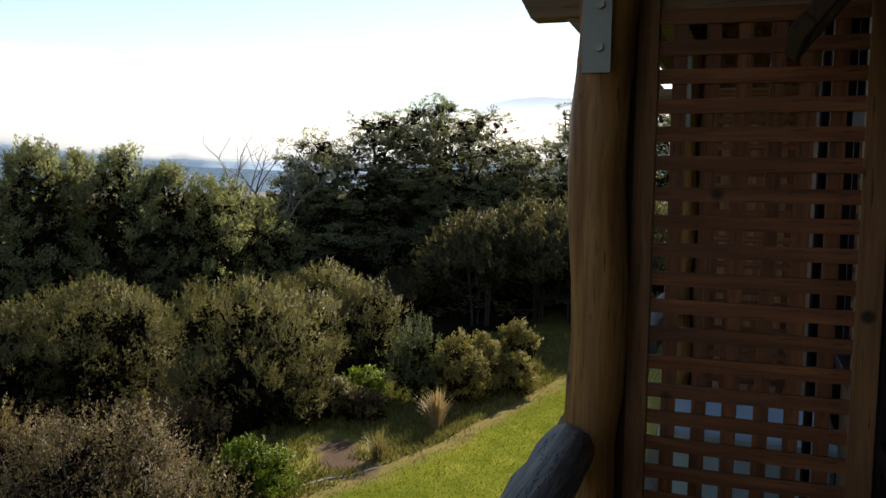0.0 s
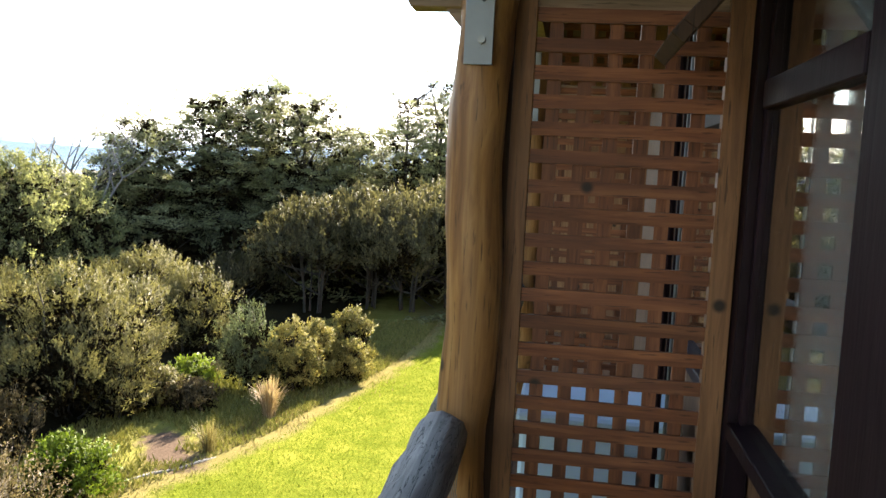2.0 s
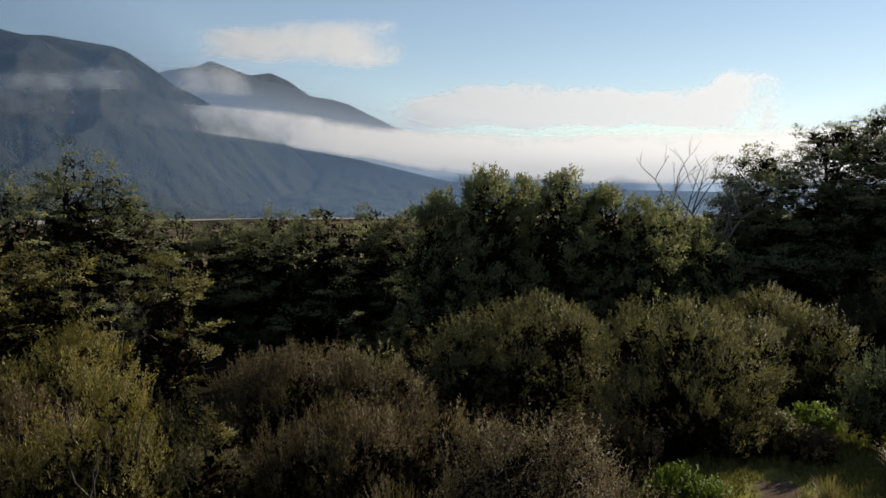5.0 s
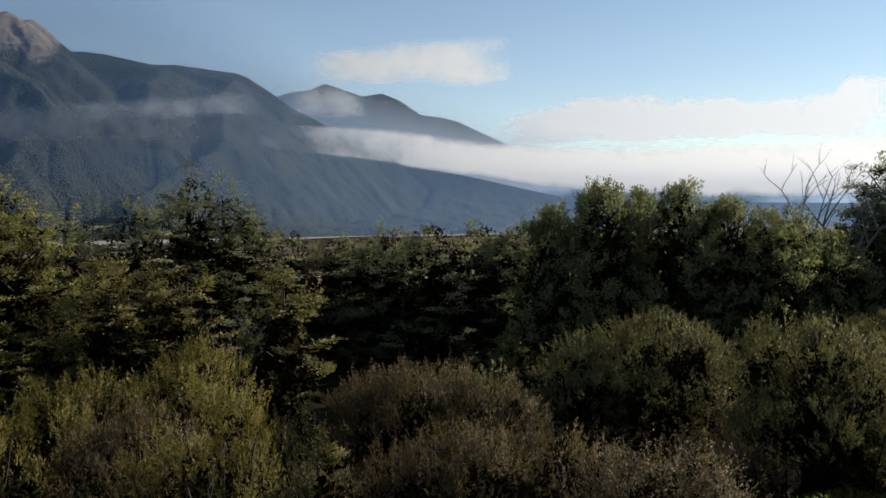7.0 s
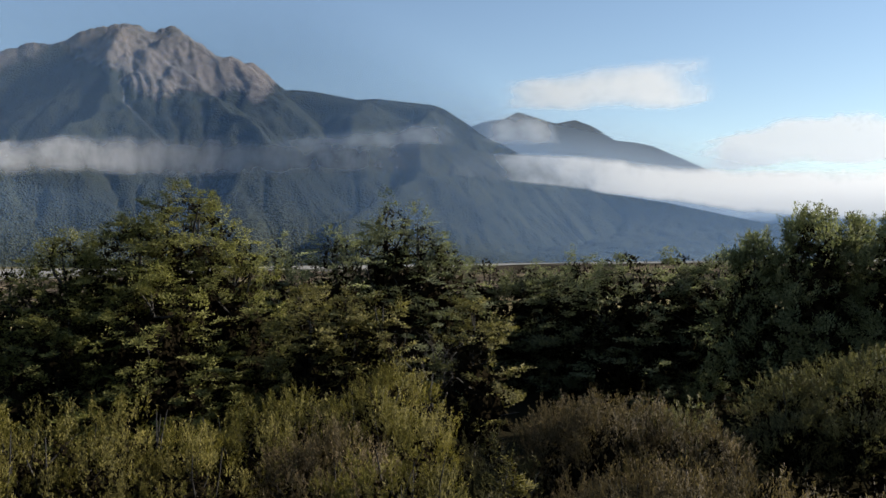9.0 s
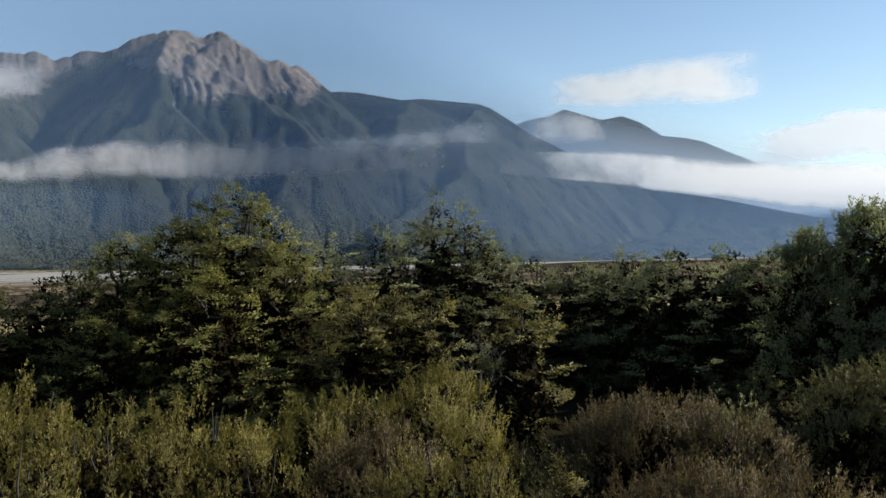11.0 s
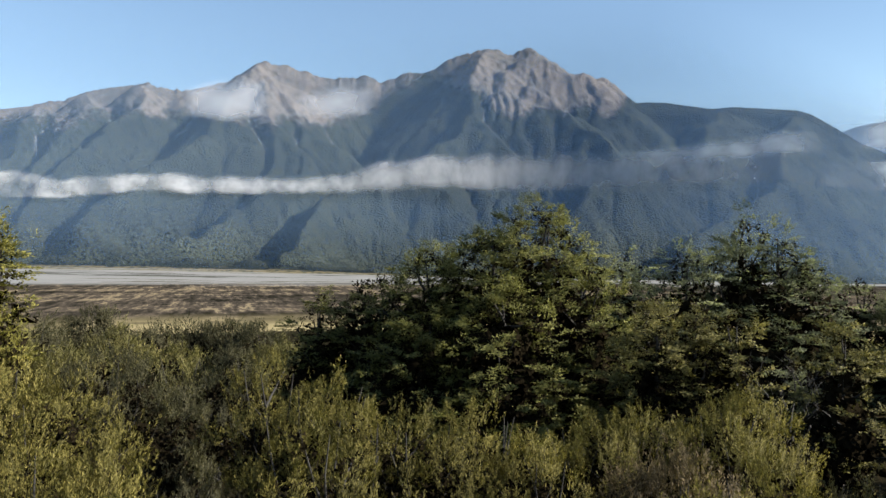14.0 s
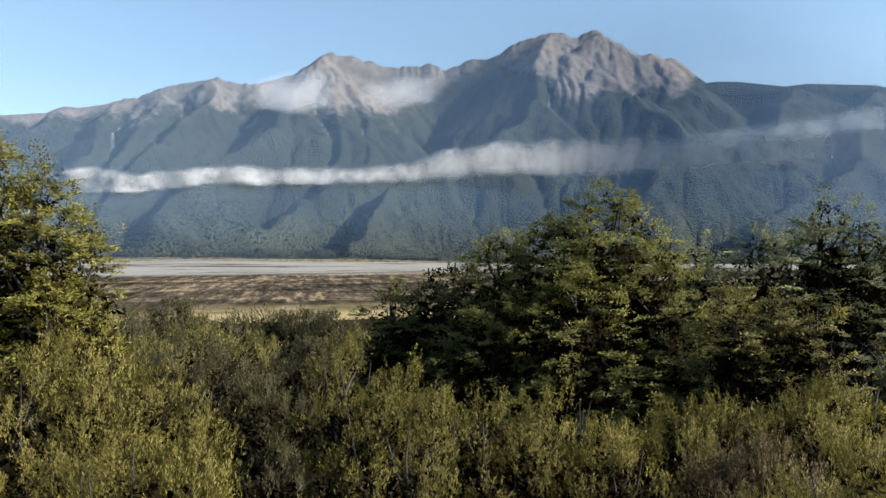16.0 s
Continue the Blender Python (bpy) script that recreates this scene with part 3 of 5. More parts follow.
def carve(z, wide, deep, rounds, power, slope):
    """Running water cuts its valleys into a slope: each place drains to its lowest neighbour, and the
    more ground drains through a place the deeper it cuts; no side stays steeper than its rock bears."""
    rows, cols = z.shape
    far = [(-1, 0, deep), (1, 0, deep), (0, -1, wide), (0, 1, wide)] + [(i, j, math.hypot(wide, deep)) for i in (-1, 1) for j in (-1, 1)]
    idx = np.arange(rows * cols).reshape(rows, cols)
    for k in range(rounds):
        best, to, gap = np.zeros_like(z), idx.copy(), np.full_like(z, wide)
        for i, j, d in far:
            low = np.full_like(z, 1e9)
            low[max(-i, 0):rows - max(i, 0), max(-j, 0):cols - max(j, 0)] = z[max(i, 0):rows + min(i, 0), max(j, 0):cols + min(j, 0)]
            fall = (z - low) / d
            m = fall > best
            best[m], to[m], gap[m] = fall[m], (idx + i * cols + j)[m], d
        order = np.argsort(z, axis=None)
        down, flat = to.ravel().tolist(), z.ravel().tolist()
        area = [1.0] * len(flat)
        for c in order[::-1].tolist():
            if down[c] != c:
                area[down[c]] += area[c]
        cut = (power * np.sqrt(np.array(area)) / gap.ravel()).tolist()
        steep = (slope * gap.ravel()).tolist()
        keep = set(idx[0].tolist()) | set(idx[-1].tolist())
        for c in order.tolist():
            r = down[c]
            if r != c and c not in keep:
                v = (flat[c] + cut[c] * flat[r]) / (1 + cut[c])
                flat[c] = min(v, flat[r] + steep[c])
        z = np.array(flat).reshape(rows, cols)
    return z, np.log(np.array(area)).reshape(rows, cols)


def refine(a, rows, cols):
    """The same sheet on a finer grid."""
    i, j = np.linspace(0, a.shape[0] - 1, rows), np.linspace(0, a.shape[1] - 1, cols)
    i0, j0 = np.minimum(i.astype(int), a.shape[0] - 2), np.minimum(j.astype(int), a.shape[1] - 2)
    u, v = (i - i0)[:, None], (j - j0)[None, :]
    p, q = a[i0][:, j0], a[i0][:, j0 + 1]
    r, t = a[i0 + 1][:, j0], a[i0 + 1][:, j0 + 1]
    return (p * (1 - v) + q * v) * (1 - u) + (r * (1 - v) + t * v) * u


def mountain_range(name, crest_line, near, crest, size, fine, seed, label, spurs=(), rounds=20):
    a0, a1 = min(crest_line), max(crest_line)
    rows, cols = size
    az, sh = np.linspace(a0, a1, cols), np.linspace(0, 1, rows)
    ss, aa = np.meshgrid(sh, az, indexing="ij")
    r = near + (crest - near) * ss
    x, y = -np.sin(np.radians(aa)) * r, np.cos(np.radians(aa)) * r
    foot = np.minimum(ground_z(x, y), 30) - 3
    top = np.tan(np.radians(along(crest_line, aa))) * crest
    z = foot + (top - foot) * (0.30 * ss ** 1.4 + 0.70 * ss ** 8)
    px = aa * 57.6 + 130 * (vnoise(x / 430, y / 430, seed + 7) - 0.5) + 60 * (vnoise(x / 150, y / 150, seed + 8) - 0.5)
    for line in spurs:
        for (b0, e0, f0), (b1, e1, f1) in zip(line, line[1:]):
            r0, r1 = near + (crest - near) * f0, near + (crest - near) * f1
            z0, z1 = math.tan(radians(e0)) * r0, math.tan(radians(e1)) * r1
            dx, dy = (b1 - b0) * 57.6, r1 - r0
            t = np.clip(((px - b0 * 57.6) * dx + (r - r0) * dy) / (dx * dx + dy * dy), 0, 1)
            d = np.hypot(px - b0 * 57.6 - t * dx, r - r0 - t * dy)
            z = np.maximum(z, z0 + (z1 - z0) * t - 0.78 * d)
    z = z + (34 * (vnoise(x / 90, y / 90, seed) - 0.5) + 22 * (vnoise(x / 41, y / 41, seed + 1) - 0.5)) * smoothstep(0, 0.12, ss) * (1 - smoothstep(0.94, 1.0, ss))
    z = np.maximum(z, foot)
    z, flow = carve(z, 57.6 * (a1 - a0) / cols, (crest - near) / rows, rounds, 0.09, 1.25)
    rows, cols = fine
    z, flow, aa, ss, foot = (refine(k, rows, cols) for k in (z, flow, aa, ss, foot))
    r = near + (crest - near) * ss
    x, y = -np.sin(np.radians(aa)) * r, np.cos(np.radians(aa)) * r
    up = np.degrees(np.arctan2(z, r)) - along(TREES, aa)
    crag = smoothstep(-0.3, 0.8, up)
    z = z + (16 * np.abs(2 * vnoise(x / 30, y / 30, seed + 5) - 1) - 8 + 9 * vnoise(x / 13, y / 13, seed + 6)) * (0.25 + 0.75 * crag) * smoothstep(0, 0.1, ss) * (1 - smoothstep(0.95, 1.0, ss))
    rib = np.abs(2 * vnoise(aa * 1.5 + 2.6 * vnoise(x / 170, y / 170, seed + 12), r / 210, seed + 9) - 1)      # bare ribs run down between the scree chutes
    z = z + (14 * rib - 8) * (0.3 + 1.4 * vnoise(x / 160, y / 160, seed + 14)) * smoothstep(-1.2, 0.6, up) * (1 - smoothstep(0.93, 1.0, ss))
    z = np.maximum(z, foot + 1 - 5 * (1 - smoothstep(0, 0.02, ss)))
    line = along(crest_line, aa)
    line = line + 0.09 * (vnoise(aa * 4.1, 0 * aa, seed + 40) + vnoise(aa * 7.7, 0 * aa, seed + 41) - 1) * smoothstep(0.2, 0.9, line - along(TREES, aa))
    z = np.minimum(z, np.tan(np.radians(line - 0.12 * (1 - smoothstep(0.96, 1.0, ss)))) * r)
    z[-1] = np.tan(np.radians(line[-1])) * r[-1]
    back = np.stack([x[-1] * 1.06, y[-1] * 1.06, z[-1] - 190], -1)          # the far side falls away
    v = np.concatenate([np.stack([x, y, z], -1).reshape(-1, 3), back])
    i, j = np.meshgrid(np.arange(rows), np.arange(cols - 1), indexing="ij")
    a = i * cols + j
    f = np.stack([a, a + 1, a + cols + 1, a + cols], -1).reshape(-1, 4)
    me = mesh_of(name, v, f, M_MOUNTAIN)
    me.polygons.foreach_set("use_smooth", np.ones(len(me.polygons), dtype=bool))
    for key, val in (("up", 0.7 + up / 9), ("gully", flow / 8)):
        me.attributes.new(key, "FLOAT", "POINT").data.foreach_set("value", np.concatenate([val.ravel(), val[-1]]).astype(np.float32))
    return tagged(new(name, me), label, "mountain", kind="structure")


mountain_range("mountain_range", FRONT, 2350, 4250, (96, 560), (150, 900), 11, "bush-clad mountain range with bare tussock and scree tops", SPURS)
mountain_range("mountain_range_far", BACK, 4350, 4800, (30, 200), (40, 500), 29, "hazy blue mountain range beyond the valley", rounds=10)


def air_sheet(name, pts, radius, mat, label, step=0.8):
    """A curved sheet of cloud or haze: rows of (bearing, elevation of the middle, half thickness), in degrees."""
    a, e, h = np.array(pts, float).T
    az = np.arange(a.min(), a.max() + step, step)
    o = np.argsort(a)
    mid, half = np.interp(az, a[o], e[o]), np.interp(az, a[o], h[o])
    v, uv, ends = [], [], []
    m = 9
    for k, (q, c, w) in enumerate(zip(az, mid, half)):
        for t in np.linspace(-1, 1, m):
            p = bearing(q, radius)
            v.append((p.x, p.y, 1.6 + radius * math.tan(radians(c + w * t))))
            uv.append((q, t))
            ends.append((2 * (q - az[0]) / (az[-1] - az[0]) - 1, t))
    f = [(i * m + j, (i + 1) * m + j, (i + 1) * m + j + 1, i * m + j + 1) for i in range(len(az) - 1) for j in range(m - 1)]
    me = mesh_of(name, v, f, mat)
    idx = np.array(f).ravel()
    for key, src in (("body", uv), ("ends", ends)):
        me.uv_layers.new(name=key).data.foreach_set("uv", np.array(src, np.float32)[idx].ravel())
    return tagged(new(name, me), label, "cloud", kind="structure")


M_MIST = cloud_material("mist", 0.92, 1.45, 0.6, col=(0.95, 0.93, 0.94), breaks=0.45, detail=4.0, ragged=1.6, tall=0.9, billow=3.0)
M_BANK = cloud_material("fog_bank", 1.0, 0.6, 0.4, breaks=0.2, ragged=0.9, billow=1.2)
M_CUMULUS = cloud_material("cumulus", 1.0, 0.5, 0.42, col=(0.79, 0.83, 0.88), breaks=0.4, detail=4.5, ragged=1.6, tall=2.0, billow=0.9)
M_HIGH = cloud_material("high_cloud", 0.92, 0.9, 0.30, breaks=0.3, detail=3.5, ragged=1.25, tall=2.2, billow=1.2)
M_WISP = cloud_material("wisp", 0.55, 1.2, 0.5, breaks=0.6, detail=3.0, ragged=1.2)
M_VEIL = cloud_material("veil", 0.52, 1.3, 0.35, col=(0.88, 0.88, 0.93), breaks=0.2, detail=2.0, ragged=0.8)
air_sheet("mist_band", [(108, 4.1, .85), (104.8, 4.3, .8), (102, 4.6, 1.0), (99.4, 4.4, .7), (97.4, 4.75, .9), (95.3, 4.9, .7), (92.2, 5.0, .85), (87.8, 5.0, .75), (83.2, 5.05, .75), (80.2, 5.5, 1.25), (76.3, 6.0, 1.35), (72, 6.1, 1.5), (68.7, 6.05, 1.6), (65, 6.0, 1.6), (62.4, 5.8, 1.3), (58, 5.8, 1.1), (54, 5.9, 1.2), (50, 6.0, 1.0)], 2324, M_MIST, "low white mist band lying along the mountainside", 0.4)
air_sheet("mist_band", [(82, 5.7, .7), (78, 6.0, 1.1), (75, 6.1, 1.4), (71, 6.0, 1.5), (67, 5.9, 1.4), (63.5, 5.8, 1.4), (59, 5.9, 1.3), (54, 6.0, 1.0), (51, 6.0, .7)], 2322, M_MIST, "low white mist band lying along the mountainside", 0.4)
air_sheet("mist_wisp", [(64, 6.6, .7), (60, 6.9, .9), (55, 7.2, .9), (52.5, 7.5, .9), (50, 7.2, .6)], 2327, M_WISP, "thin mist wisps against the mountain", 0.4)
air_sheet("fog_bank", [(53, 5.8, .8), (48, 5.2, 1.0), (44.5, 4.9, 1.2), (40.7, 4.4, 1.4), (36, 3.7, 1.4), (30, 2.9, 1.7), (22, 2.5, 2.0), (10, 2.5, 2.1), (-10, 2.8, 2.3), (-40, 3, 2.3)], 2325, M_BANK, "bright white fog bank filling the valley mouth")
air_sheet("cumulus_bank", [(36, 5.2, 1.0), (30.5, 6.0, 1.6), (26, 6.1, 1.9), (22, 5.9, 1.7), (18, 5.7, 1.4), (15.5, 5.6, 1.3), (13, 6.0, 2.2), (10.5, 5.9, 2.2), (8, 5.4, 1.2)], 4885, M_CUMULUS, "long white cumulus bank over the valley")
air_sheet("high_cloud", [(47.5, 10.0, 1.1), (42, 10.1, 1.6), (36, 10.2, 2.0), (33, 10.3, 1.4)], 4890, M_HIGH, "small white cloud beside the peaks")
air_sheet("peak_mist", [(92.5, 10.2, 1.0), (89.6, 10.5, 1.7), (86.6, 10.8, 1.3)], 2329, M_VEIL, "thin mist veil on a bare peak", 0.3)
air_sheet("peak_mist", [(85.5, 10.2, .9), (82.2, 10.6, 1.3), (79.5, 10.7, 1.0)], 2330, M_VEIL, "thin mist veil on a bare peak", 0.3)
air_sheet("peak_mist", [(49, 7.6, .8), (46.5, 7.7, 1.4), (43.5, 7.4, .8)], 2331, M_WISP, "thin mist veil on a far peak", 0.3)
# distance haze painted as a blue see-through sheet, thinned by bearing
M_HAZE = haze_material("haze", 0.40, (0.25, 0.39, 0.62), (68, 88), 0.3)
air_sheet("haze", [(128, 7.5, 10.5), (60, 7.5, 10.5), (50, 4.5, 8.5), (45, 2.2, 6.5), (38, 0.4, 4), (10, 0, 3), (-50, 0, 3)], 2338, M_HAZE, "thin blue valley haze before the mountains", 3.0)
# the far range's paleness is put into this sheet's colour and alpha
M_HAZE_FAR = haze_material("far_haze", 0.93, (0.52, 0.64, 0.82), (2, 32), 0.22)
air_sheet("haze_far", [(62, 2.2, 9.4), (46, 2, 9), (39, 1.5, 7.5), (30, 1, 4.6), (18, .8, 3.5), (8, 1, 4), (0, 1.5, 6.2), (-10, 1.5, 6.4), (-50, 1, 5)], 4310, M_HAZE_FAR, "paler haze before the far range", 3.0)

# ---- plants ----


def unit(v):
    return v / np.maximum(np.linalg.norm(v, axis=-1, keepdims=True), 1e-9)


def leaves(rng, root, axis, per, reach, length, width, flat=0.0, splay=0.7, face=None):
    """Leaf quads on tufts: each tuft has a root and an axis, leaves stand along it.
    flat: how far the leaves lie in a level fan instead of standing round the axis."""
    n = len(root)
    t = rng.random((n, per, 1))
    side = unit(rng.normal(size=(n, per, 3)))
    side[..., 2] *= 1 - flat
    ax = unit(axis)[:, None, :]
    base = root[:, None, :] + ax * t * reach + side * reach * (0.12 + 0.45 * flat) * rng.random((n, per, 1))
    d = unit(ax * (1 - 0.4 * flat) + side * splay)
    towards = unit(rng.normal(size=(n, per, 3))) * (0.75 - 0.25 * flat) + np.array([0, 0, 1.0]) * flat * 0.3
    if face is not None:                # blades mostly turn their faces outwards to the light
        towards = towards + face[:, None, :] * 1.1
    across = unit(np.cross(d, towards))
    ln = length * (0.7 + 0.6 * rng.random((n, per, 1)))
    w = width * (0.7 + 0.6 * rng.random((n, per, 1)))
    q = np.stack([base - across * w * 0.25, base + d * ln * 0.5 + across * w, base + d * ln - across * w * 0.4], 2)
    out = face if face is not None else unit(axis)
    out = np.repeat(out[:, None, :], per, 1)
    true = unit(np.cross(q[:, :, 1] - q[:, :, 0], q[:, :, 2] - q[:, :, 0]))
    flip = (true * out).sum(-1) < 0
    q[flip] = q[flip][:, ::-1]
    true = np.where(flip[..., None], -true, true)
    return q.reshape(-1, 3, 3), unit(out * SOFT + true * (1 - SOFT)).reshape(-1, 3)


SOFT = 0.45             # how far the leaves of a twig share the light of their clump


def crown_mesh(name, quads, mat):
    q = np.concatenate([k[0] for k in quads])
    me = mesh_of(name, q.reshape(-1, 3), np.arange(len(q) * 3).reshape(-1, 3), mat)
    me.polygons.foreach_set("use_smooth", np.ones(len(me.polygons), dtype=bool))
    me.materials.append(M_TWIG_SHADE)
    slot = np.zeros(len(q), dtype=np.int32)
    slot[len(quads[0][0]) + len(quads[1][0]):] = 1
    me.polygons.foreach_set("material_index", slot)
    me.normals_split_custom_set_from_vertices(np.repeat(np.concatenate([k[1] for k in quads]), 3, 0))
    return me


def lobes_points(rng, lobes, n, shell=0.35, gap=2.5):
    """Points in the outer shell of a crown built of lobes (centre, radii), with outward ways."""
    c = np.array([l[0] for l in lobes])
    r = np.array([l[1] for l in lobes])
    vol = (r[:, 0] * r[:, 2]) ** 1.0
    k = rng.choice(len(lobes), size=int(n * 1.35), p=vol / vol.sum())
    d = unit(rng.normal(size=(len(k), 3)))
    d[:, 2] = np.where(d[:, 2] < -0.35, -d[:, 2], d[:, 2])
    rad = 1 - shell * rng.random((len(k), 1)) ** 1.5
    p = c[k] + d * r[k] * rad
    inside = (((p[:, None, :] - c[None]) / (r[None] * 0.72)) ** 2).sum(-1).min(1) < 1
    k1, k2 = rng.normal(size=(3, 5)) * 3.2, rng.uniform(0, 6.28, 5)
    holes = np.sin(p @ k1 + k2).sum(1) < -gap          # ragged gaps that open into the dark inside
    p, d = p[~inside & ~holes], d[~inside & ~holes]
    return p[:n], d[:n]


def stem_sets(rng, height, lobes, thick, trunks=1, sides=6):
    """A trunk, or several, and limbs that reach into the lobes."""
    out = []
    for t in range(trunks):
        a = rng.uniform(0, 6.28)
        off = Vector((math.cos(a), math.sin(a), 0)) * (0.25 * (trunks > 1))
        lean = Vector((rng.uniform(-0.06, 0.06), rng.uniform(-0.06, 0.06), 0)) * height + off * 1.6
        pts = [off + lean * (k / 6) ** 1.3 + Vector((rng.uniform(-.04, .04), rng.uniform(-.04, .04), height * 0.93 * k / 6 - (0.3 if k == 0 else 0))) for k in range(7)]
        out.append([tube(pts, [thick * (1.25 - 1.1 * k / 6) / trunks ** 0.4 for k in range(7)], sides)])
        mine = lobes[t::trunks]
        for c, r in mine[::max(1, len(mine) // 10)][:11]:
            c = Vector(c)
            z0 = min(max(c.z - r[2] * 0.9, height * 0.15), height * 0.85)
            k = min(int(z0 / (height * 0.93) * 6), 5)
            p0 = pts[k]
            mid = p0.lerp(c, 0.5) + Vector((rng.uniform(-.15, .15), rng.uniform(-.15, .15), -0.08 * height * 0.3))
            out[-1].append(tube([p0, mid, c, c.lerp(c + (c - p0).normalized() * r[0], 0.7)], [thick * 0.4, thick * 0.28, thick * 0.16, thick * 0.05], 5))
    return out


def make_lobes(rng, kind, h, r):
    """The leafy masses of a crown (centre, radii), and its twiggy inside, blackened to show shade."""
    out, core = [], []
    if kind == "layered":           # beech: broad flat clouds of leaves on spreading limbs
        for i in range(74):
            f = (i + 0.5) / 74
            z = h * (0.20 + 0.77 * f)
            spread = r * (1.0 - 0.70 * f ** 2.4) * rng.uniform(0.25, 1.0)
            a = i * 2.4 + rng.uniform(-.6, .6)
            q = r * rng.uniform(0.15, 0.34) * (1.1 - 0.45 * f)
            out.append(((math.cos(a) * spread, math.sin(a) * spread, z - 0.10 * spread), (q, q * rng.uniform(.7, 1), q * rng.uniform(0.16, 0.34))))
        for k in range(6):
            a, q = k * 1.3, r * rng.uniform(.08, .14)
            out.append(((math.cos(a) * r * .22, math.sin(a) * r * .22, h * rng.uniform(.93, .98)), (q, q, q * .5)))
        for k in range(12):
            a, q = k * 2.4, r * rng.uniform(.24, .34)
            out.append(((math.cos(a) * r * .34, math.sin(a) * r * .34, h * (.34 + .045 * k)), (q, q, q * .5)))
        core = [((0, 0, h * .40), (r * .50, r * .50, h * .24))]
    elif kind == "fan":             # pointed crown of many drooping fans down to the ground
        h = h * 1.03
        many = int(70 + 45 * r)
        for i in range(many):
            f = (i + 0.5) / many
            a = i * 2.4 + rng.uniform(-.6, .6)
            wide = r * min(1.0, 1.08 * (1 - f) ** 0.46) * (0.8 + 0.2 * min(1, f / 0.2))
            s = wide * rng.uniform(0.5, 0.97)
            q = r * rng.uniform(0.10, 0.22) * (1.12 - 0.6 * f)
            out.append(((math.cos(a) * s, math.sin(a) * s, h * (0.06 + 0.90 * f) - 0.14 * s), (q, q, q * rng.uniform(.22, .42))))
        for i in range(16):         # leading shoots round the top
            a = i * 2.4 + rng.uniform(-.4, .4)
            q, tall, s = r * rng.uniform(.06, .10), h * rng.uniform(.05, .10), r * .55 * math.sqrt(i / 16)
            out.append(((math.cos(a) * s, math.sin(a) * s, h * (1.0 - .62 * (s / r) ** 1.5) - tall), (q, q, tall)))
        core = [((0, 0, h * .32), (r * .58, r * .58, h * .28)), ((0, 0, h * .58), (r * .34, r * .34, h * .20))]
    elif kind == "plumed":          # upright plumes with a ragged top
        for i in range(110):
            f = (i + 0.5) / 110
            a = i * 2.4 + rng.uniform(-.6, .6)
            wide = r * min(1.0, 1.1 * (1 - f) ** 0.5)
            s = wide * rng.uniform(0.45, 1.0)
            q = r * rng.uniform(.08, .15)
            tall = q * rng.uniform(1.5, 2.6)
            out.append(((math.cos(a) * s, math.sin(a) * s, h * (0.05 + 0.92 * f) - tall * .6), (q, q, tall)))
        for i in range(9):
            a, s = i * 2.4 + rng.uniform(-.3, .3), r * .5 * math.sqrt(i / 9)
            q, tall = r * rng.uniform(.05, .08), h * rng.uniform(.05, .09)
            out.append(((math.cos(a) * s, math.sin(a) * s, h * (1 - .35 * (s / r) ** 1.3) - tall), (q, q, tall)))
        core = [((0, 0, h * .34), (r * .6, r * .6, h * .30)), ((0, 0, h * .62), (r * .38, r * .38, h * .24))]
    elif kind == "umbrella":        # a spreading top on bare stems
        for i in range(26):
            a = i * 2.4 + rng.uniform(-.4, .4)
            s = r * math.sqrt(i / 26) * rng.uniform(.8, 1)
            q = r * rng.uniform(.24, .36)
            out.append(((math.cos(a) * s, math.sin(a) * s, h - q * 1.1 - (s / r) ** 2 * h * 0.40 - rng.uniform(0, .10) * h), (q, q, q)))
    else:                           # dome
        for i in range(13):
            a = i * 2.4 + rng.uniform(-.4, .4)
            s = r * rng.uniform(.3, .74) * (i > 0)
            q = r * rng.uniform(.28, .46)
            z = h - q * 1.02 - (s / r) ** 2 * h * 0.55 + rng.uniform(-.20, .06) * h * (i > 0)
            out.append(((math.cos(a) * s, math.sin(a) * s, max(z, q * .6)), (q, q, q * rng.uniform(1.0, 1.3))))
        for i in range(8):
            a = i * 0.785 + rng.uniform(-.2, .2)
            q = r * rng.uniform(.30, .40)
            out.append(((math.cos(a) * r * .62, math.sin(a) * r * .62, h * rng.uniform(.2, .34)), (q, q, h * .24)))
        core = [((0, 0, h * .42), (r * .62, r * .62, h * .36))]
    return out, core


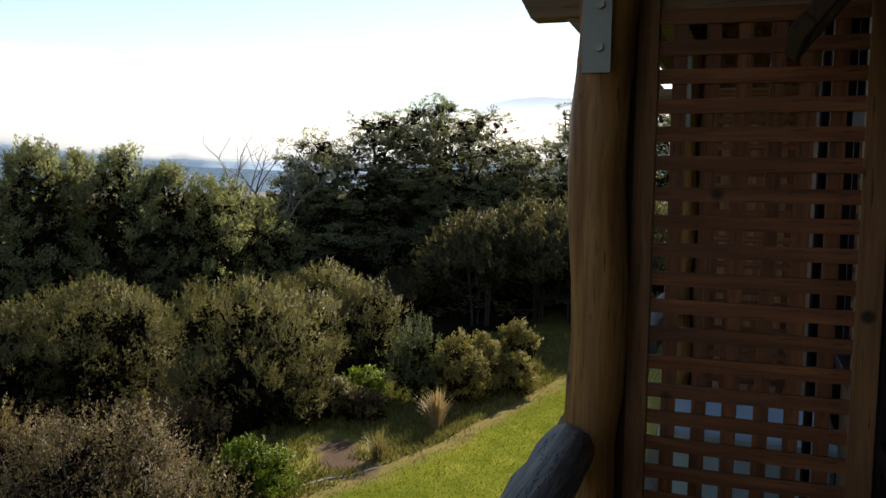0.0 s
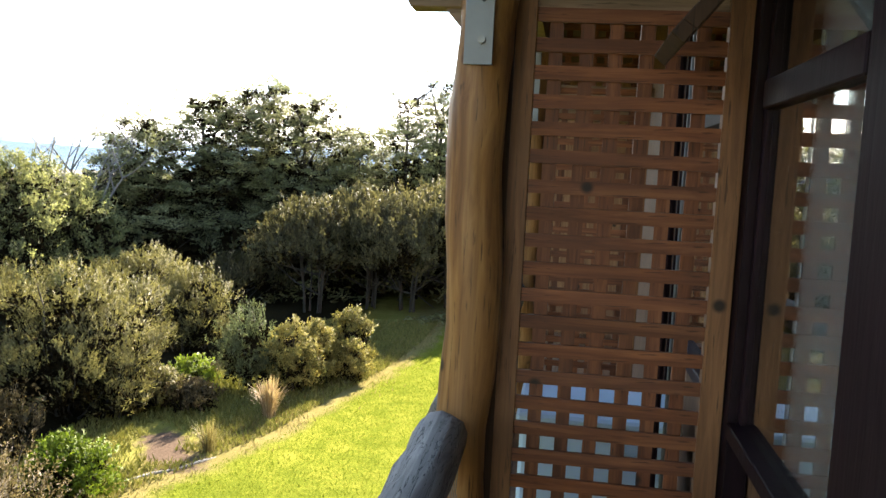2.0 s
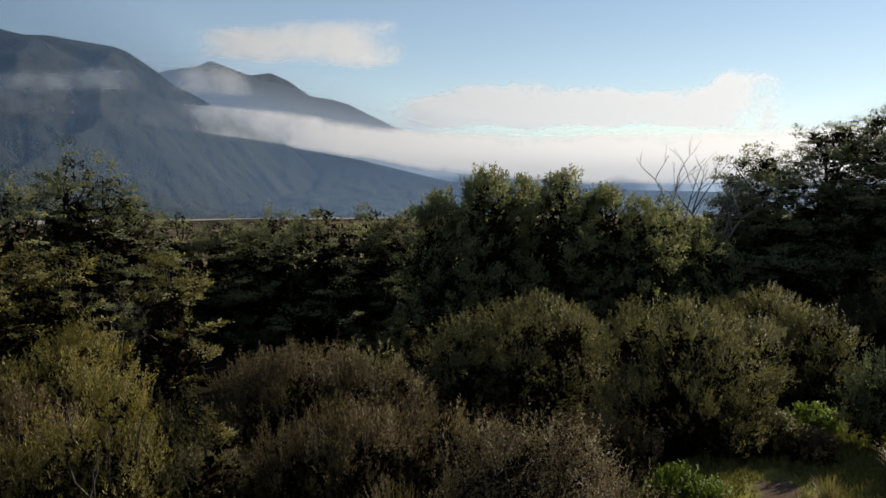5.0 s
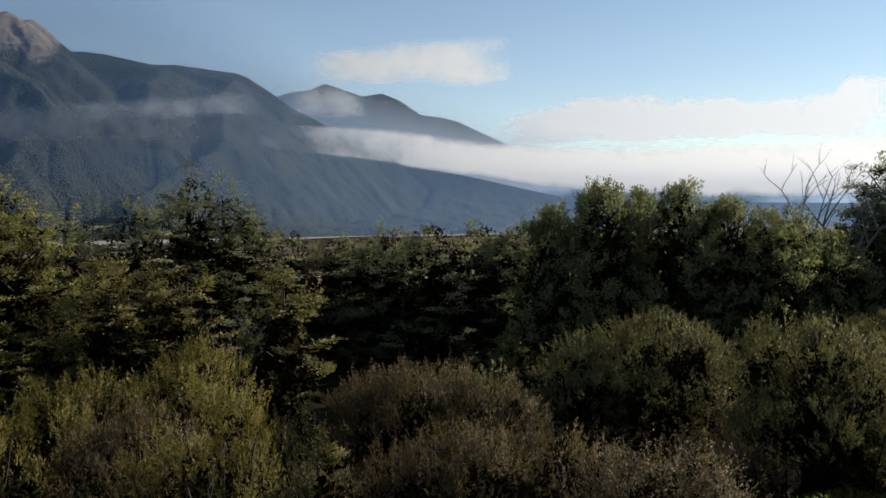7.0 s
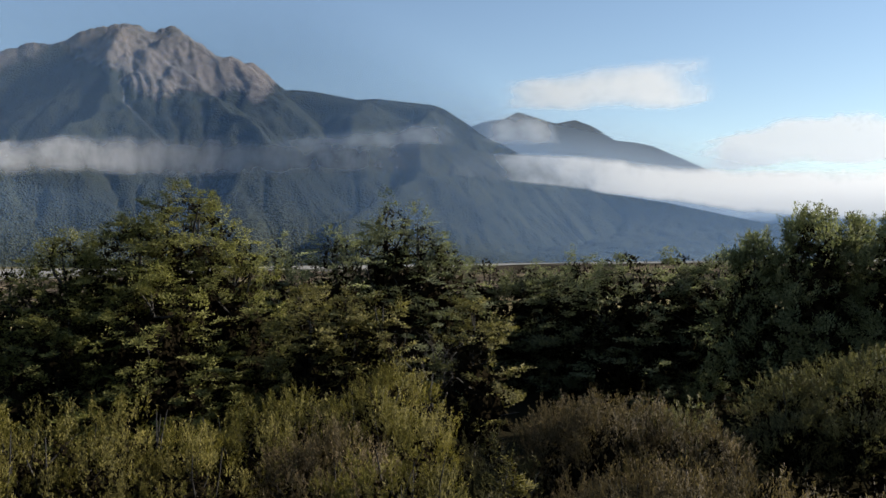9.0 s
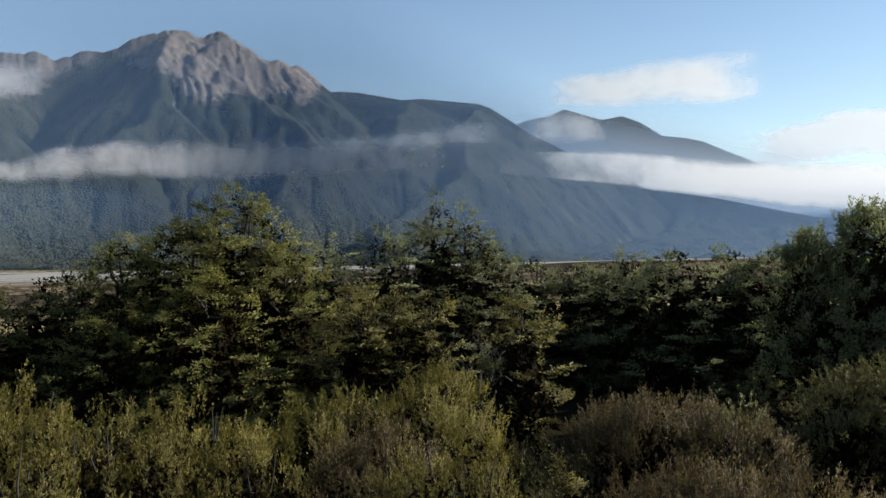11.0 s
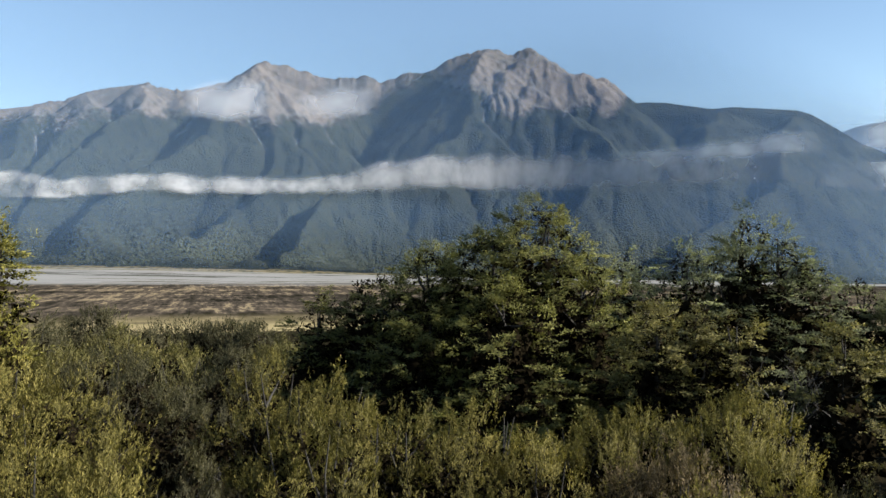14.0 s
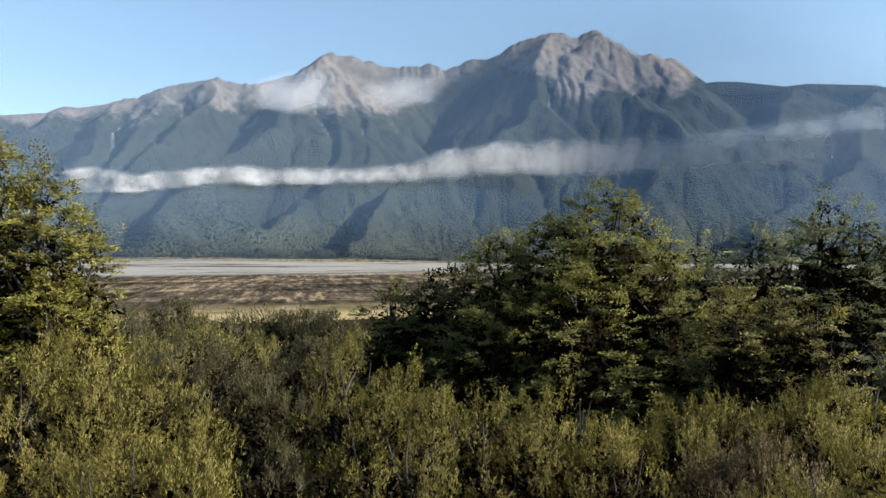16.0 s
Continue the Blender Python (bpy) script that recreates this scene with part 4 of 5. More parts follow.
STYLE = {
    # lobes, tufts per m2 of outline, leaves a tuft, reach, length, width, flat, splay, up, filler size, clump (tufts, across, high)
    "beech": ("layered", 60, 14, 0.24, 0.09, 0.022, 0.82, 0.9, 0.05, 0.15, (8, 0.22, 0.04)),
    "fan": ("fan", 46, 14, 0.24, 0.085, 0.021, 0.82, 0.9, 0.08, 0.15, (7, 0.16, 0.04)),
    "plume": ("plumed", 44, 14, 0.26, 0.09, 0.022, 0.3, 0.7, 0.45, 0.15, (7, 0.14, 0.10)),
    "cone": ("fan", 62, 13, 0.20, 0.075, 0.019, 0.7, 0.9, 0.15, 0.12, (8, 0.16, 0.05)),
    "kanuka": ("dome", 96, 15, 0.17, 0.060, 0.0090, 0.0, 0.45, 0.5, 0.14, (7, 0.09, 0.08)),
    "kanuka_tree": ("umbrella", 60, 13, 0.24, 0.10, 0.016, 0.0, 0.45, 0.65, 0.19, (7, 0.12, 0.12)),
    "manuka": ("dome", 100, 16, 0.20, 0.058, 0.0085, 0.0, 0.5, 0.75, 0.14, (8, 0.065, 0.12)),
    "shrub": ("dome", 110, 9, 0.10, 0.055, 0.020, 0.0, 0.8, 0.5, 0.09, (6, 0.07, 0.05)),
    "wiry": ("dome", 120, 12, 0.17, 0.030, 0.010, 0.0, 0.7, 0.5, 0.09, (7, 0.08, 0.09)),
}


def plant(kind, style, x, y, top, r, mat, label, category, seed, group="", dens=1.0, trunks=1, thick=None, coarse=1.0):
    """A tree or bush: tapered stems with limbs, and a crown of small leaves on clumped twigs."""
    rng = np.random.default_rng(seed)
    lob, per_m2, per, reach, ln, wd, flat, splay, up, fill, (tufts, across, high) = STYLE[style]
    reach, ln, wd, fill, across, high = (v * coarse for v in (reach, ln, wd, fill, across, high))
    base = float(ground_z(x, y)) - 0.03
    h = top - base
    root = new(kind)
    root.location = (x, y, base)
    tagged(root, label, category, group)
    lobes, core = make_lobes(rng, lob, h - reach * 0.5 - high * 0.6, r)
    area = sum(4 * q[0] * q[2] * 1.6 for _, q in lobes)
    n = max(20, int(per_m2 * area * dens / tufts / coarse ** 2))
    p, d = lobes_points(rng, lobes, n, 0.5)
    off = rng.normal(size=(len(p), tufts, 3)) * np.array([across, across, high])
    if flat > 0.4:                      # pointed sprays that reach outwards and droop
        along_it = rng.uniform(-0.3, 1.0, (len(p), tufts, 1))
        way = unit(d * np.array([1, 1, 0.45]) + rng.normal(size=d.shape) * 0.35)[:, None, :]
        off = off * 0.75 * (1.05 - np.maximum(along_it, 0)) + way * along_it * across * 2.6
        off[..., 2] -= 0.35 * across * along_it[..., 0] ** 2
    size = rng.uniform(0.6, 1.25, (len(p), 1, 1))
    p = (p[:, None, :] + off * size).reshape(-1, 3)
    d = np.repeat(d, tufts, 0)
    axis = d * (1 - up) + np.array([0, 0, 1.0]) * up + rng.normal(size=p.shape) * 0.22
    if flat > 0.4:
        axis[:, 2] *= 0.3
        axis[:, 2] += 0.05
    whole = unit((p - np.array([0, 0, h * 0.45])) / np.array([r, r, h * 0.55]))
    quads = [leaves(rng, p, axis, per, reach, ln, wd, flat, splay, unit(d + 0.6 * whole + np.array([0, 0, 0.25])))]
    under = p - d * (0.10 + 0.10 * rng.random((len(p), 1))) * coarse
    quads.append(leaves(rng, under, axis, 3, reach, ln * 1.15, wd * 1.7, flat, splay, unit(d + 0.6 * whole + np.array([0, 0, 0.25]))))
    # filler inside the lobes, coloured near-black as inner shade
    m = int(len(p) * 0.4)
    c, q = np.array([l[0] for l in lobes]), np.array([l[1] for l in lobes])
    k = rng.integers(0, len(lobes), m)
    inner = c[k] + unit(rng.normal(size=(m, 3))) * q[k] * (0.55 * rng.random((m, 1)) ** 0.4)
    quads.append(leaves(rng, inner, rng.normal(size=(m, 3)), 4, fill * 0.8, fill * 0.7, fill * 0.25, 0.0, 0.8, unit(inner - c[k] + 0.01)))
    for mid, size in core:              # dense twigs about the stems, blackened to show shade
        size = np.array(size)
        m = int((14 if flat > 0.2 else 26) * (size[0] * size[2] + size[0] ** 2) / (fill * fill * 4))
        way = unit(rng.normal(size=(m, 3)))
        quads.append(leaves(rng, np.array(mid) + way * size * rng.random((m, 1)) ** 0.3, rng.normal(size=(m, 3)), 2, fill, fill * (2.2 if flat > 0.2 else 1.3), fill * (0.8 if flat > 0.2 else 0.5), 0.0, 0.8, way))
    cr = new("crown", crown_mesh("crown", quads, mat))
    cr.parent = root
    tk = thick or 0.012 * h + 0.02 * r
    for tb in stem_sets(rng, h * 0.96, lobes, tk, trunks):
        for k, one in enumerate(tb):
            nm = "limb" if k else "trunk"
            tr = new(nm, tubes_mesh(nm, [one], M_BARK))
            tr.parent = root
    return root


BEECHES = [
    (-6, 31.6, 3.01, 2.46), (-3.89, 33.94, 4.13, 3.14), (-1.83, 35.11, 4.77, 3.58), (0.08, 33.15, 4.13, 2.91),
    (1.72, 34.11, 3.06, 2.24), (2.94, 37.03, 3.06, 1.79), (3.94, 33.92, 4.64, 1.79), (5.42, 34.72, 5.45, 2.69),
    (8, 35.24, 4.81, 3.36), (-7.34, 32.35, 1.09, 2.46),
]
DARK_BEECHES = [
    (-21.49, 23.93, 0.95, 2.69), (-19.03, 23.41, 1.25, 2.69), (-18.27, 25.26, 1.2, 2.69), (-16.62, 25.18, 1.2, 2.46),
    (-24.19, 24.12, 0.62, 2.46), (-25.08, 17.83, 3.1, 2.13), (-26.5, 17.51, 1.9, 2.13), (-25.37, 15.55, 2.0, 1.9),
    (-28.05, 14.85, 1.75, 2.24), (-24.5, 18.63, 2.5, 2.13), (-24.8, 19.88, 1.75, 2.46), (-25.19, 22.3, 1.05, 1.9),
    (-24.15, 23.44, 0.7, 2.2), (-27.62, 13.46, 0.6, 2.02), (-23.57, 25.42, 0.85, 2.46),
]
BIG_BEECHES = [
    (-23.76, 9.8, 3.24, 3.3), (-24.77, 8.47, 2.51, 3.2), (-25.68, 7.12, 1.99, 3), (-27.04, 5.6, 1.22, 2.7), (-27.29, 3.98, 0.57, 2),
    (-22.84, 10.69, 1.94, 2.5), (-22.2, 8.27, 1.03, 2.6), (-23.86, 6.14, 0.06, 2.4),
]
BACK_TREES = [
    (-9.42, 38.02, 0.99, 2.8), (-7.07, 39.54, 1.51, 2.8), (-4.51, 39.91, 2.04, 3), (-2.01, 40.11, 2.29, 3), (0.43, 40.15, 2.16, 3),
    (2.56, 40.07, 1.78, 3), (4.45, 40.9, 2.03, 3), (6.41, 40.64, 2.51, 3), (8.46, 40.26, 2.72, 3), (-11.01, 34.45, 0.67, 2.6),
    (-4.47, 30.84, -0.3, 2.4), (-2.09, 31.09, -0.27, 2.4), (-0.33, 29.15, -0.68, 2.2), (1.24, 29.63, -0.11, 2.4),
    (2.75, 29.52, 0.29, 2.4), (4.26, 29.84, 0.66, 2.6), (5.73, 28.57, 1.23, 2.8), (6.91, 25.2, -0.02, 3), (8.2, 22.68, -0.31, 3),
]
EDGE_BEECHES = [
    (-18.84, -4.36, 3.39, 1.7), (-19.49, -5.68, 4.09, 2.4), (-19.51, -3.72, 2.39, 1.3), (-17.91, -3.97, 1.29, 1.9),
]
PLUMES = [
    (-13.57, 22.38, 1.8, 1.77), (-12.33, 23.09, 2.52, 1.99), (-11.78, 24.49, 2.21, 1.77), (-10.17, 24.12, 2.54, 1.99),
    (-9.05, 24.56, 1.99, 1.66), (-7.98, 24.93, 1.47, 1.66), (-7.59, 26.09, 1.61, 1.44), (-6.96, 27.3, 0.72, 1.99),
]
CONES = [
    (-18.32, 11.74, 0.4, 1.5), (-17.86, 12.45, 0.51, 1.2), (-15.63, 13.48, 0.38, 1.25), (-18.66, 10.87, 0.4, 1.6),
    (-20.57, 11.85, 0.72, 1.4),
]
KANUKA = [
    (-8.37, 15, -0.86, 1.25), (-7.11, 15.63, -0.44, 1.55), (-4.08, 15.13, -0.29, 1.7), (-9.15, 12.72, -1.35, 1.3),
    (-3.72, 20.84, -0.62, 1.5), (-2.5, 20.01, -1.02, 1), (-3.15, 14.84, -1.77, 0.7), (-3.52, 15.78, -1.12, 0.9),
]
KANUKA_SHADED = [
    (0.26, 25.5, 0.78, 1.75), (2.05, 26.4, 1.12, 2.2), (3.25, 25.94, 1.17, 2.6), (4.78, 26.71, 1.41, 3), (-2.15, 27.08, -1.27, 1.6),
]
MANUKA = [
    (-13.14, -2.43, 0.43, 1.7), (-12.02, -2.76, 0.39, 1.8), (-13.33, -1.48, 0.04, 1.3), (-15.46, 1.78, 0.08, 1.3),
    (-14.39, 2.44, -0.23, 1.2), (-13.14, 3.68, -0.64, 1.3), (-13.33, 2.74, -0.54, 1), (-13.38, 4.67, -0.63, 1.2),
    (-12.63, 5.32, -1.14, 1.2), (-13.13, 6.67, -0.88, 1.2), (-13.21, 7.61, -0.82, 1.2), (-12.17, 8.36, -0.68, 1.2),
    (-9.85, -1.09, -0.25, 1.5), (-10.96, 1.75, -0.16, 1.0), (-12.76, 9.27, -0.63, 1.2), (-8.87, 6.84, -0.72, 0.75),
    (-8.82, 6.15, -0.95, 0.8),
]
MANUKA_SHADED = [
    (-17.45, -0.7, -0.4, 1.5), (-14, 0.4, -1.6, 0.7), (-24.33, -2.26, -0.7, 1.6), (-22.5, 1.02, -0.62, 1.4),
    (-9.07, 8.49, -1.95, 0.75), (-11.62, 10.43, -1.9, 0.9), (-9.75, 8.9, -2.1, 0.8), (-10.4, 9.7, -1.9, 0.7), (-9.6, 7.6, -2.0, 0.8),
]
MANUKA_BROWN = [
    (-6.62, 10.81, -1.5, 1), (-7.24, 9.78, -1.46, 0.9), (-4.52, 12.9, -2.02, 0.7), (-10.19, 11.9, -1.09, 1.7),
    (-8.91, 12.29, -1.42, 1.2), (-10.9, 11.89, -1.4, 1.0), (-8.14, 12.21, -1.36, 0.6), (-10.77, 6.84, -1.07, 1.3),
    (-7.87, 9.93, -1.43, 1.4),
]
FAR_SHRUBS = [
    (-37.81, -6.6, -0.61, 2.6), (-40.17, -4.53, -0.5, 2.8), (-40.4, -2.21, -0.96, 2.6), (-41.48, -0.73, -1.25, 2.4),
    (-40.5, 1.1, -1.04, 2.4), (-38.46, 2.45, -0.94, 2.2), (-34.33, -2.84, -1.02, 2.4), (-29.51, -7.05, -0.35, 3),
    (-30.14, -4.05, -1.04, 2.6), (-28.48, -0.49, -1.17, 2.6), (-36.4, 3.41, -1.59, 2.4), (-25.88, -5.05, -0.37, 2.4),
]
COPROSMA = [
    (-4.05, 8.79, -0.94, 1), (-4.39, 8.4, -1.09, 0.7), (-3.3, 9.41, -1.65, 0.7), (-3.67, 9.06, -1.27, 0.75),
]
BARE = [
    (-6.71, 28.6, 2.55, 1),
]
DEAD = (-17.07, 13.28, -0.67)
SAPLING = (-8.24, 7.91, -1.05, 0.24)


for i, row in enumerate(BEECHES):
    plant("beech_tree", "beech", *row, M_BEECH, "tall mountain beech with dark layered foliage behind the lawn", "tree", 100 + i, "beech trees", 1.1, coarse=1.2)
for i, row in enumerate(BACK_TREES):
    plant("beech_tree", "fan", *row, M_BEECH, "dark beech deep in the wood behind the lawn", "tree", 150 + i, "beech trees", 0.25, 1, None, 2.3)
for i, row in enumerate(DARK_BEECHES):
    plant("beech_tree", "fan", *row, M_BEECH, "dark green mountain beech in the wood below the lodge", "tree", 200 + i, "beech trees", 0.8, coarse=1.2)
for i, row in enumerate(BIG_BEECHES):
    plant("beech_tree", "fan", *row, M_BEECH_GREEN, "broad green mountain beech with fanned sprays", "tree", 300 + i, "beech trees", 0.8)
for i, row in enumerate(EDGE_BEECHES):
    plant("beech_tree", "fan", *row, M_BEECH_SUNLIT, "sunlit yellow-green beech at the terrace edge", "tree", 330 + i, "beech trees", 1.1)
for i, row in enumerate(PLUMES):
    plant("plumed_tree", "plume", *row, M_PLUME, "dark evergreen tree with ragged upright plumes", "tree", 400 + i, "plumed trees", 0.7)
for i, row in enumerate(CONES):
    plant("young_beech", "cone", *row, M_OLIVE, "young olive-brown beech with a conical crown", "tree", 450 + i, "young beeches")
for i, row in enumerate(KANUKA):
    plant("kanuka_bush", "kanuka", *row, M_KANUKA, "rounded olive kanuka bush with fine brushy twigs", "bush", 500 + i, "kanuka bushes", 0.85, 3)
for i, row in enumerate(KANUKA_SHADED):
    plant("kanuka_tree", "kanuka_tree", *row, M_KANUKA_SHADED, "tall kanuka clump with bare stems below its crown", "tree", 540 + i, "kanuka trees", 0.9, 7, 0.07, coarse=1.2)
for i, row in enumerate(MANUKA):
    plant("manuka_bush", "manuka", *row, M_MANUKA, "yellow-green manuka bush with upright twigs", "bush", 600 + i, "manuka bushes", 0.5, 3, None, 0.9)
for i, row in enumerate(MANUKA_SHADED):
    plant("manuka_bush", "manuka", *row, M_KANUKA_SHADED, "dark green manuka bush in a hollow", "bush", 670 + i, "manuka bushes", 0.55, 3)
for i, row in enumerate(MANUKA_BROWN):
    plant("manuka_bush", "manuka", *row, M_MANUKA_BROWN, "brownish manuka bush with seeding twigs", "bush", 640 + i, "manuka bushes", 0.72, 3)
for i, (x, y, top, r) in enumerate(FAR_SHRUBS):
    plant("scrub_bush", "kanuka", x, y, top - 0.12 * (i % 3), r * 0.70, M_OLIVE if i > 5 else M_KANUKA_SHADED, "dark olive scrub bush at the terrace edge", "bush", 700 + i, "scrub bushes", 0.9, 3, None, 1.7)
for i, row in enumerate(COPROSMA):
    plant("coprosma_bush", "wiry", *row, M_COPROSMA, "wiry grey-brown coprosma bush with tiny leaves", "bush", 730 + i, "coprosma bushes", 1.0, 4)
plant("round_shrub", "shrub", -2.98, 11.1, -2.0, 0.58, M_GREEN, "small rounded bright green shrub beside the lawn", "bush", 801, dens=1.7, coarse=0.8)
plant("round_shrub", "shrub", -2.2, 16.6, -2.3, 0.55, M_GREEN, "small bright green shrub among taller bushes", "bush", 802, dens=1.3)
plant("hebe_bush", "shrub", -2.6, 15.4, -2.2, 0.55, M_KANUKA, "small olive hebe bush by the path", "bush", 803, dens=1.2)
plant("hebe_bush", "shrub", -1.95, 15.1, -2.3, 0.5, M_MANUKA_BROWN, "small dull brown hebe bush by the path", "bush", 804, dens=1.2)
plant("blue_bush", "kanuka", -1.03, 16.5, -1.14, 0.6, M_BLUE, "pale blue-green bush with feathery upright twigs", "bush", 805, dens=1.3)
plant("golden_shrub", "shrub", -0.22, 16.35, -1.44, 0.62, M_YELLOW, "olive-gold rounded shrub with a darker body at the lawn's edge", "bush", 806, "golden shrubs", 1.5, coarse=0.62)
plant("golden_shrub", "shrub", 0.2, 16.95, -1.55, 0.5, M_YELLOW, "olive-gold rounded shrub at the lawn's edge", "bush", 807, "golden shrubs", 1.5, coarse=0.62)
plant("golden_shrub", "shrub", 1.02, 17.9, -1.46, 0.55, M_YELLOW, "olive-gold rounded shrub with a flat spreading top", "bush", 808, "golden shrubs", 1.5, coarse=0.62)
plant("golden_shrub", "shrub", 0.93, 17.1, -1.92, 0.44, M_YELLOW, "smaller golden-green rounded shrub at the lawn's edge", "bush", 809, "golden shrubs", 1.6, coarse=0.62)
plant("manuka_sapling", "cone", *SAPLING, M_MANUKA, "slender light green sapling among the bushes", "bush", 811, dens=1.2, coarse=0.6)


def bare_tree(name, x, y, top, spread, mat, label, seed, lean=0.0):
    """A leafless tree: limbs that fork into twigs."""
    rng = random.Random(seed)
    base = float(ground_z(x, y)) - 0.05
    root = new(name)
    root.location = (x, y, base)
    tagged(root, label, "tree")
    h = top - base

    def fork(p, d, ln, r, depth, out):
        pts, q = [p], p
        for k in range(3):
            d = (d + Vector((rng.uniform(-.18, .18), rng.uniform(-.18, .18), rng.uniform(-.02, .12)))).normalized()
            q = q + d * ln / 3
            pts.append(q)
        out.append(tube(pts, [r, r * .85, r * .7, r * .5], 5 if depth > 1 else 4))
        if depth:
            for k in range(rng.choice((2, 3, 3))):
                a = rng.uniform(0, 6.28)
                side = Vector((math.cos(a), math.sin(a), rng.uniform(-.1, .5)))
                fork(pts[rng.choice((2, 3, 3))], (d + side * spread).normalized(), ln * rng.uniform(.55, .75), r * .5, depth - 1, out)

    for i in range(4):
        out = []
        a = i * 1.57 + rng.uniform(-.5, .5)
        fork(Vector((0, 0, 0)), Vector((math.cos(a) * .22 - lean, math.sin(a) * .22, 1)).normalized(), h * 0.46, h * 0.022, 4, out)
        ob = new("limb", tubes_mesh("limb", out, mat))
        ob.parent = root
    return root


for row in BARE:
    bare_tree("bare_tree", row[0], row[1], row[2], 0.8, M_DEADWOOD, "leafless grey dead tree with bare forking limbs", 21, 0.2)
bare_tree("dead_shrub", DEAD[0], DEAD[1], DEAD[2], 1.0, M_BARK, "grey dead shrub with dense fine twigs", 5)


def tussock(name, x, y, n, length, width, spread, mat, label, seed, seeds=False):
    """A clump of arching blades."""
    rng = np.random.default_rng(seed)
    z = float(ground_z(x, y)) - 0.02
    vs, fs = [], []
    for i in range(n):
        a, out = rng.uniform(0, 6.28), rng.uniform(0.05, 1) * spread
        ln = length * rng.uniform(0.6, 1.0)
        b = Vector((math.cos(a), math.sin(a), 0))
        side = Vector((-b.y, b.x, 0)) * width
        foot = b * rng.uniform(0, 0.12)
        k = len(vs)
        for j in range(5):
            t = j / 4
            p = foot + b * out * t ** 1.8 + Vector((0, 0, ln * (t - 0.28 * out / spread * t ** 3)))
            w = (1 - t) ** 0.6 + (0.9 if seeds and 0.6 < t < 0.9 else 0)
            vs += [p + side * w, p - side * w]
        fs += [(k + 2 * j, k + 2 * j + 1, k + 2 * j + 3, k + 2 * j + 2) for j in range(4)]
    ob = new(name, mesh_of(name, [tuple(v) for v in vs], fs, mat))
    ob.location = (x, y, z)
    return tagged(ob, label, "grass", "grass tussocks")


tussock("grass_tussock", -0.6, 14.6, 260, 0.85, 0.006, 0.35, M_STRAW_RED, "reddish seeding grass tussock at the lawn's edge", 1, True)
tussock("grass_tussock", -1.45, 12.95, 240, 0.6, 0.005, 0.3, M_STRAW, "straw-coloured grass tussock by the path", 2)
tussock("grass_tussock", -4.62, 6.9, 520, 1.9, 0.003, 1.0, M_STRAW, "tall pale tussock with arching blades below the balcony", 3, True)
tussock("grass_tussock", -4.0, 7.2, 300, 1.5, 0.003, 0.9, M_STRAW, "tall pale tussock with arching blades below the balcony", 4)


def grass_field(name, n, test, length, mat, seed, label):
    """Loose blades of grass over a stretch of ground."""
    rng = np.random.default_rng(seed)
    x, y = rng.uniform(-4.5, 6, n * 6), rng.uniform(9, 24, n * 6)
    keep = rng.random(n * 6) < test(lawn_side(x, y), x, y)
    x, y = x[keep][:n], y[keep][:n]
    z = ground_z(x, y)
    p = np.stack([x, y, z], -1)
    a = rng.uniform(0, 6.28, len(x))
    ln = length * rng.uniform(0.5, 1.2, (len(x), 1))
    side = np.stack([np.cos(a), np.sin(a), 0 * a], -1) * (0.004 + 0.1 * ln)
    tip = p + np.stack([np.sin(a * 3), np.cos(a * 2), 0 * a], -1) * ln * 0.5 + np.array([0, 0, 1.0]) * ln
    v = np.stack([p - side, p + side, tip], 1)
    me = mesh_of(name, v.reshape(-1, 3), np.arange(len(x) * 3).reshape(-1, 3), mat)
    return tagged(new(name, me), label, "grass", kind="stuff")


def off_path(x, y):
    """0 on the trodden patch, 1 away from it, with a ragged rim."""
    d = np.hypot((x + 2.05 + 0.25 * (y - 13.0)) * 1.45, (y - 13.1) * 0.62) + 0.9 * (vnoise(x * 2.6, y * 2.6, 41) - 0.5)
    return smoothstep(0.45, 1.0, d)


grass_field("lawn_grass", 40000, lambda s, x, y: (s > 0) * np.clip(1.5 - (y - 9) / 14, 0.15, 1), 0.030, M_BLADE, 5, "short mown green grass")
grass_field("dry_grass", 16000, lambda s, x, y: np.exp(-((s + 0.6) / 0.55) ** 2) * off_path(x, y) * 0.8 * smoothstep(0.35, 0.6, vnoise(x * 1.7, y * 1.7, 13)), 0.07, M_STRAW, 6, "dry straw-coloured rough grass")
grass_field("rough_grass", 34000, lambda s, x, y: ((s < -0.2) & (s > -3.2)) * off_path(x, y) * 0.8, 0.10, M_ROUGH, 7, "rough green and yellow grass between the bushes")

edging = new("timber_edging", tubes_mesh("timber_edging", [tube([(-2.45, 11.78, -2.93), (-2.1, 12.05, -2.915), (-1.8, 12.2, -2.92), (-1.5, 12.5, -2.91), (-1.2, 12.78, -2.93)], [0.03, 0.04, 0.034, 0.042, 0.025], 7)], M_DEADWOOD))
tagged(edging, "pale weathered log edging between path and lawn", "edging")

# ---- the lodge ----
DECK = pose(0, 0, 0, 0, 0, -18)         # local x: towards the wall, y: along the balcony
POST_X, POST_Y, RAIL_X, WALL_X, LATTICE_Y = -0.40, 2.34, -0.45, 0.36, 2.42


def thing(name, label, category, group="", kind="", at=(0, 0, 0)):
    ob = new(name)
    ob.matrix_world = DECK @ Matrix.Translation(at)
    return tagged(ob, label, category, group, kind)


def slab(name, boxes, mat, parent, label="", bevel=0.0):
    bm = bmesh.new()
    for b in boxes:
        box(bm, *b, bevel=bevel)
    return part(name, bm, mat, parent, label)


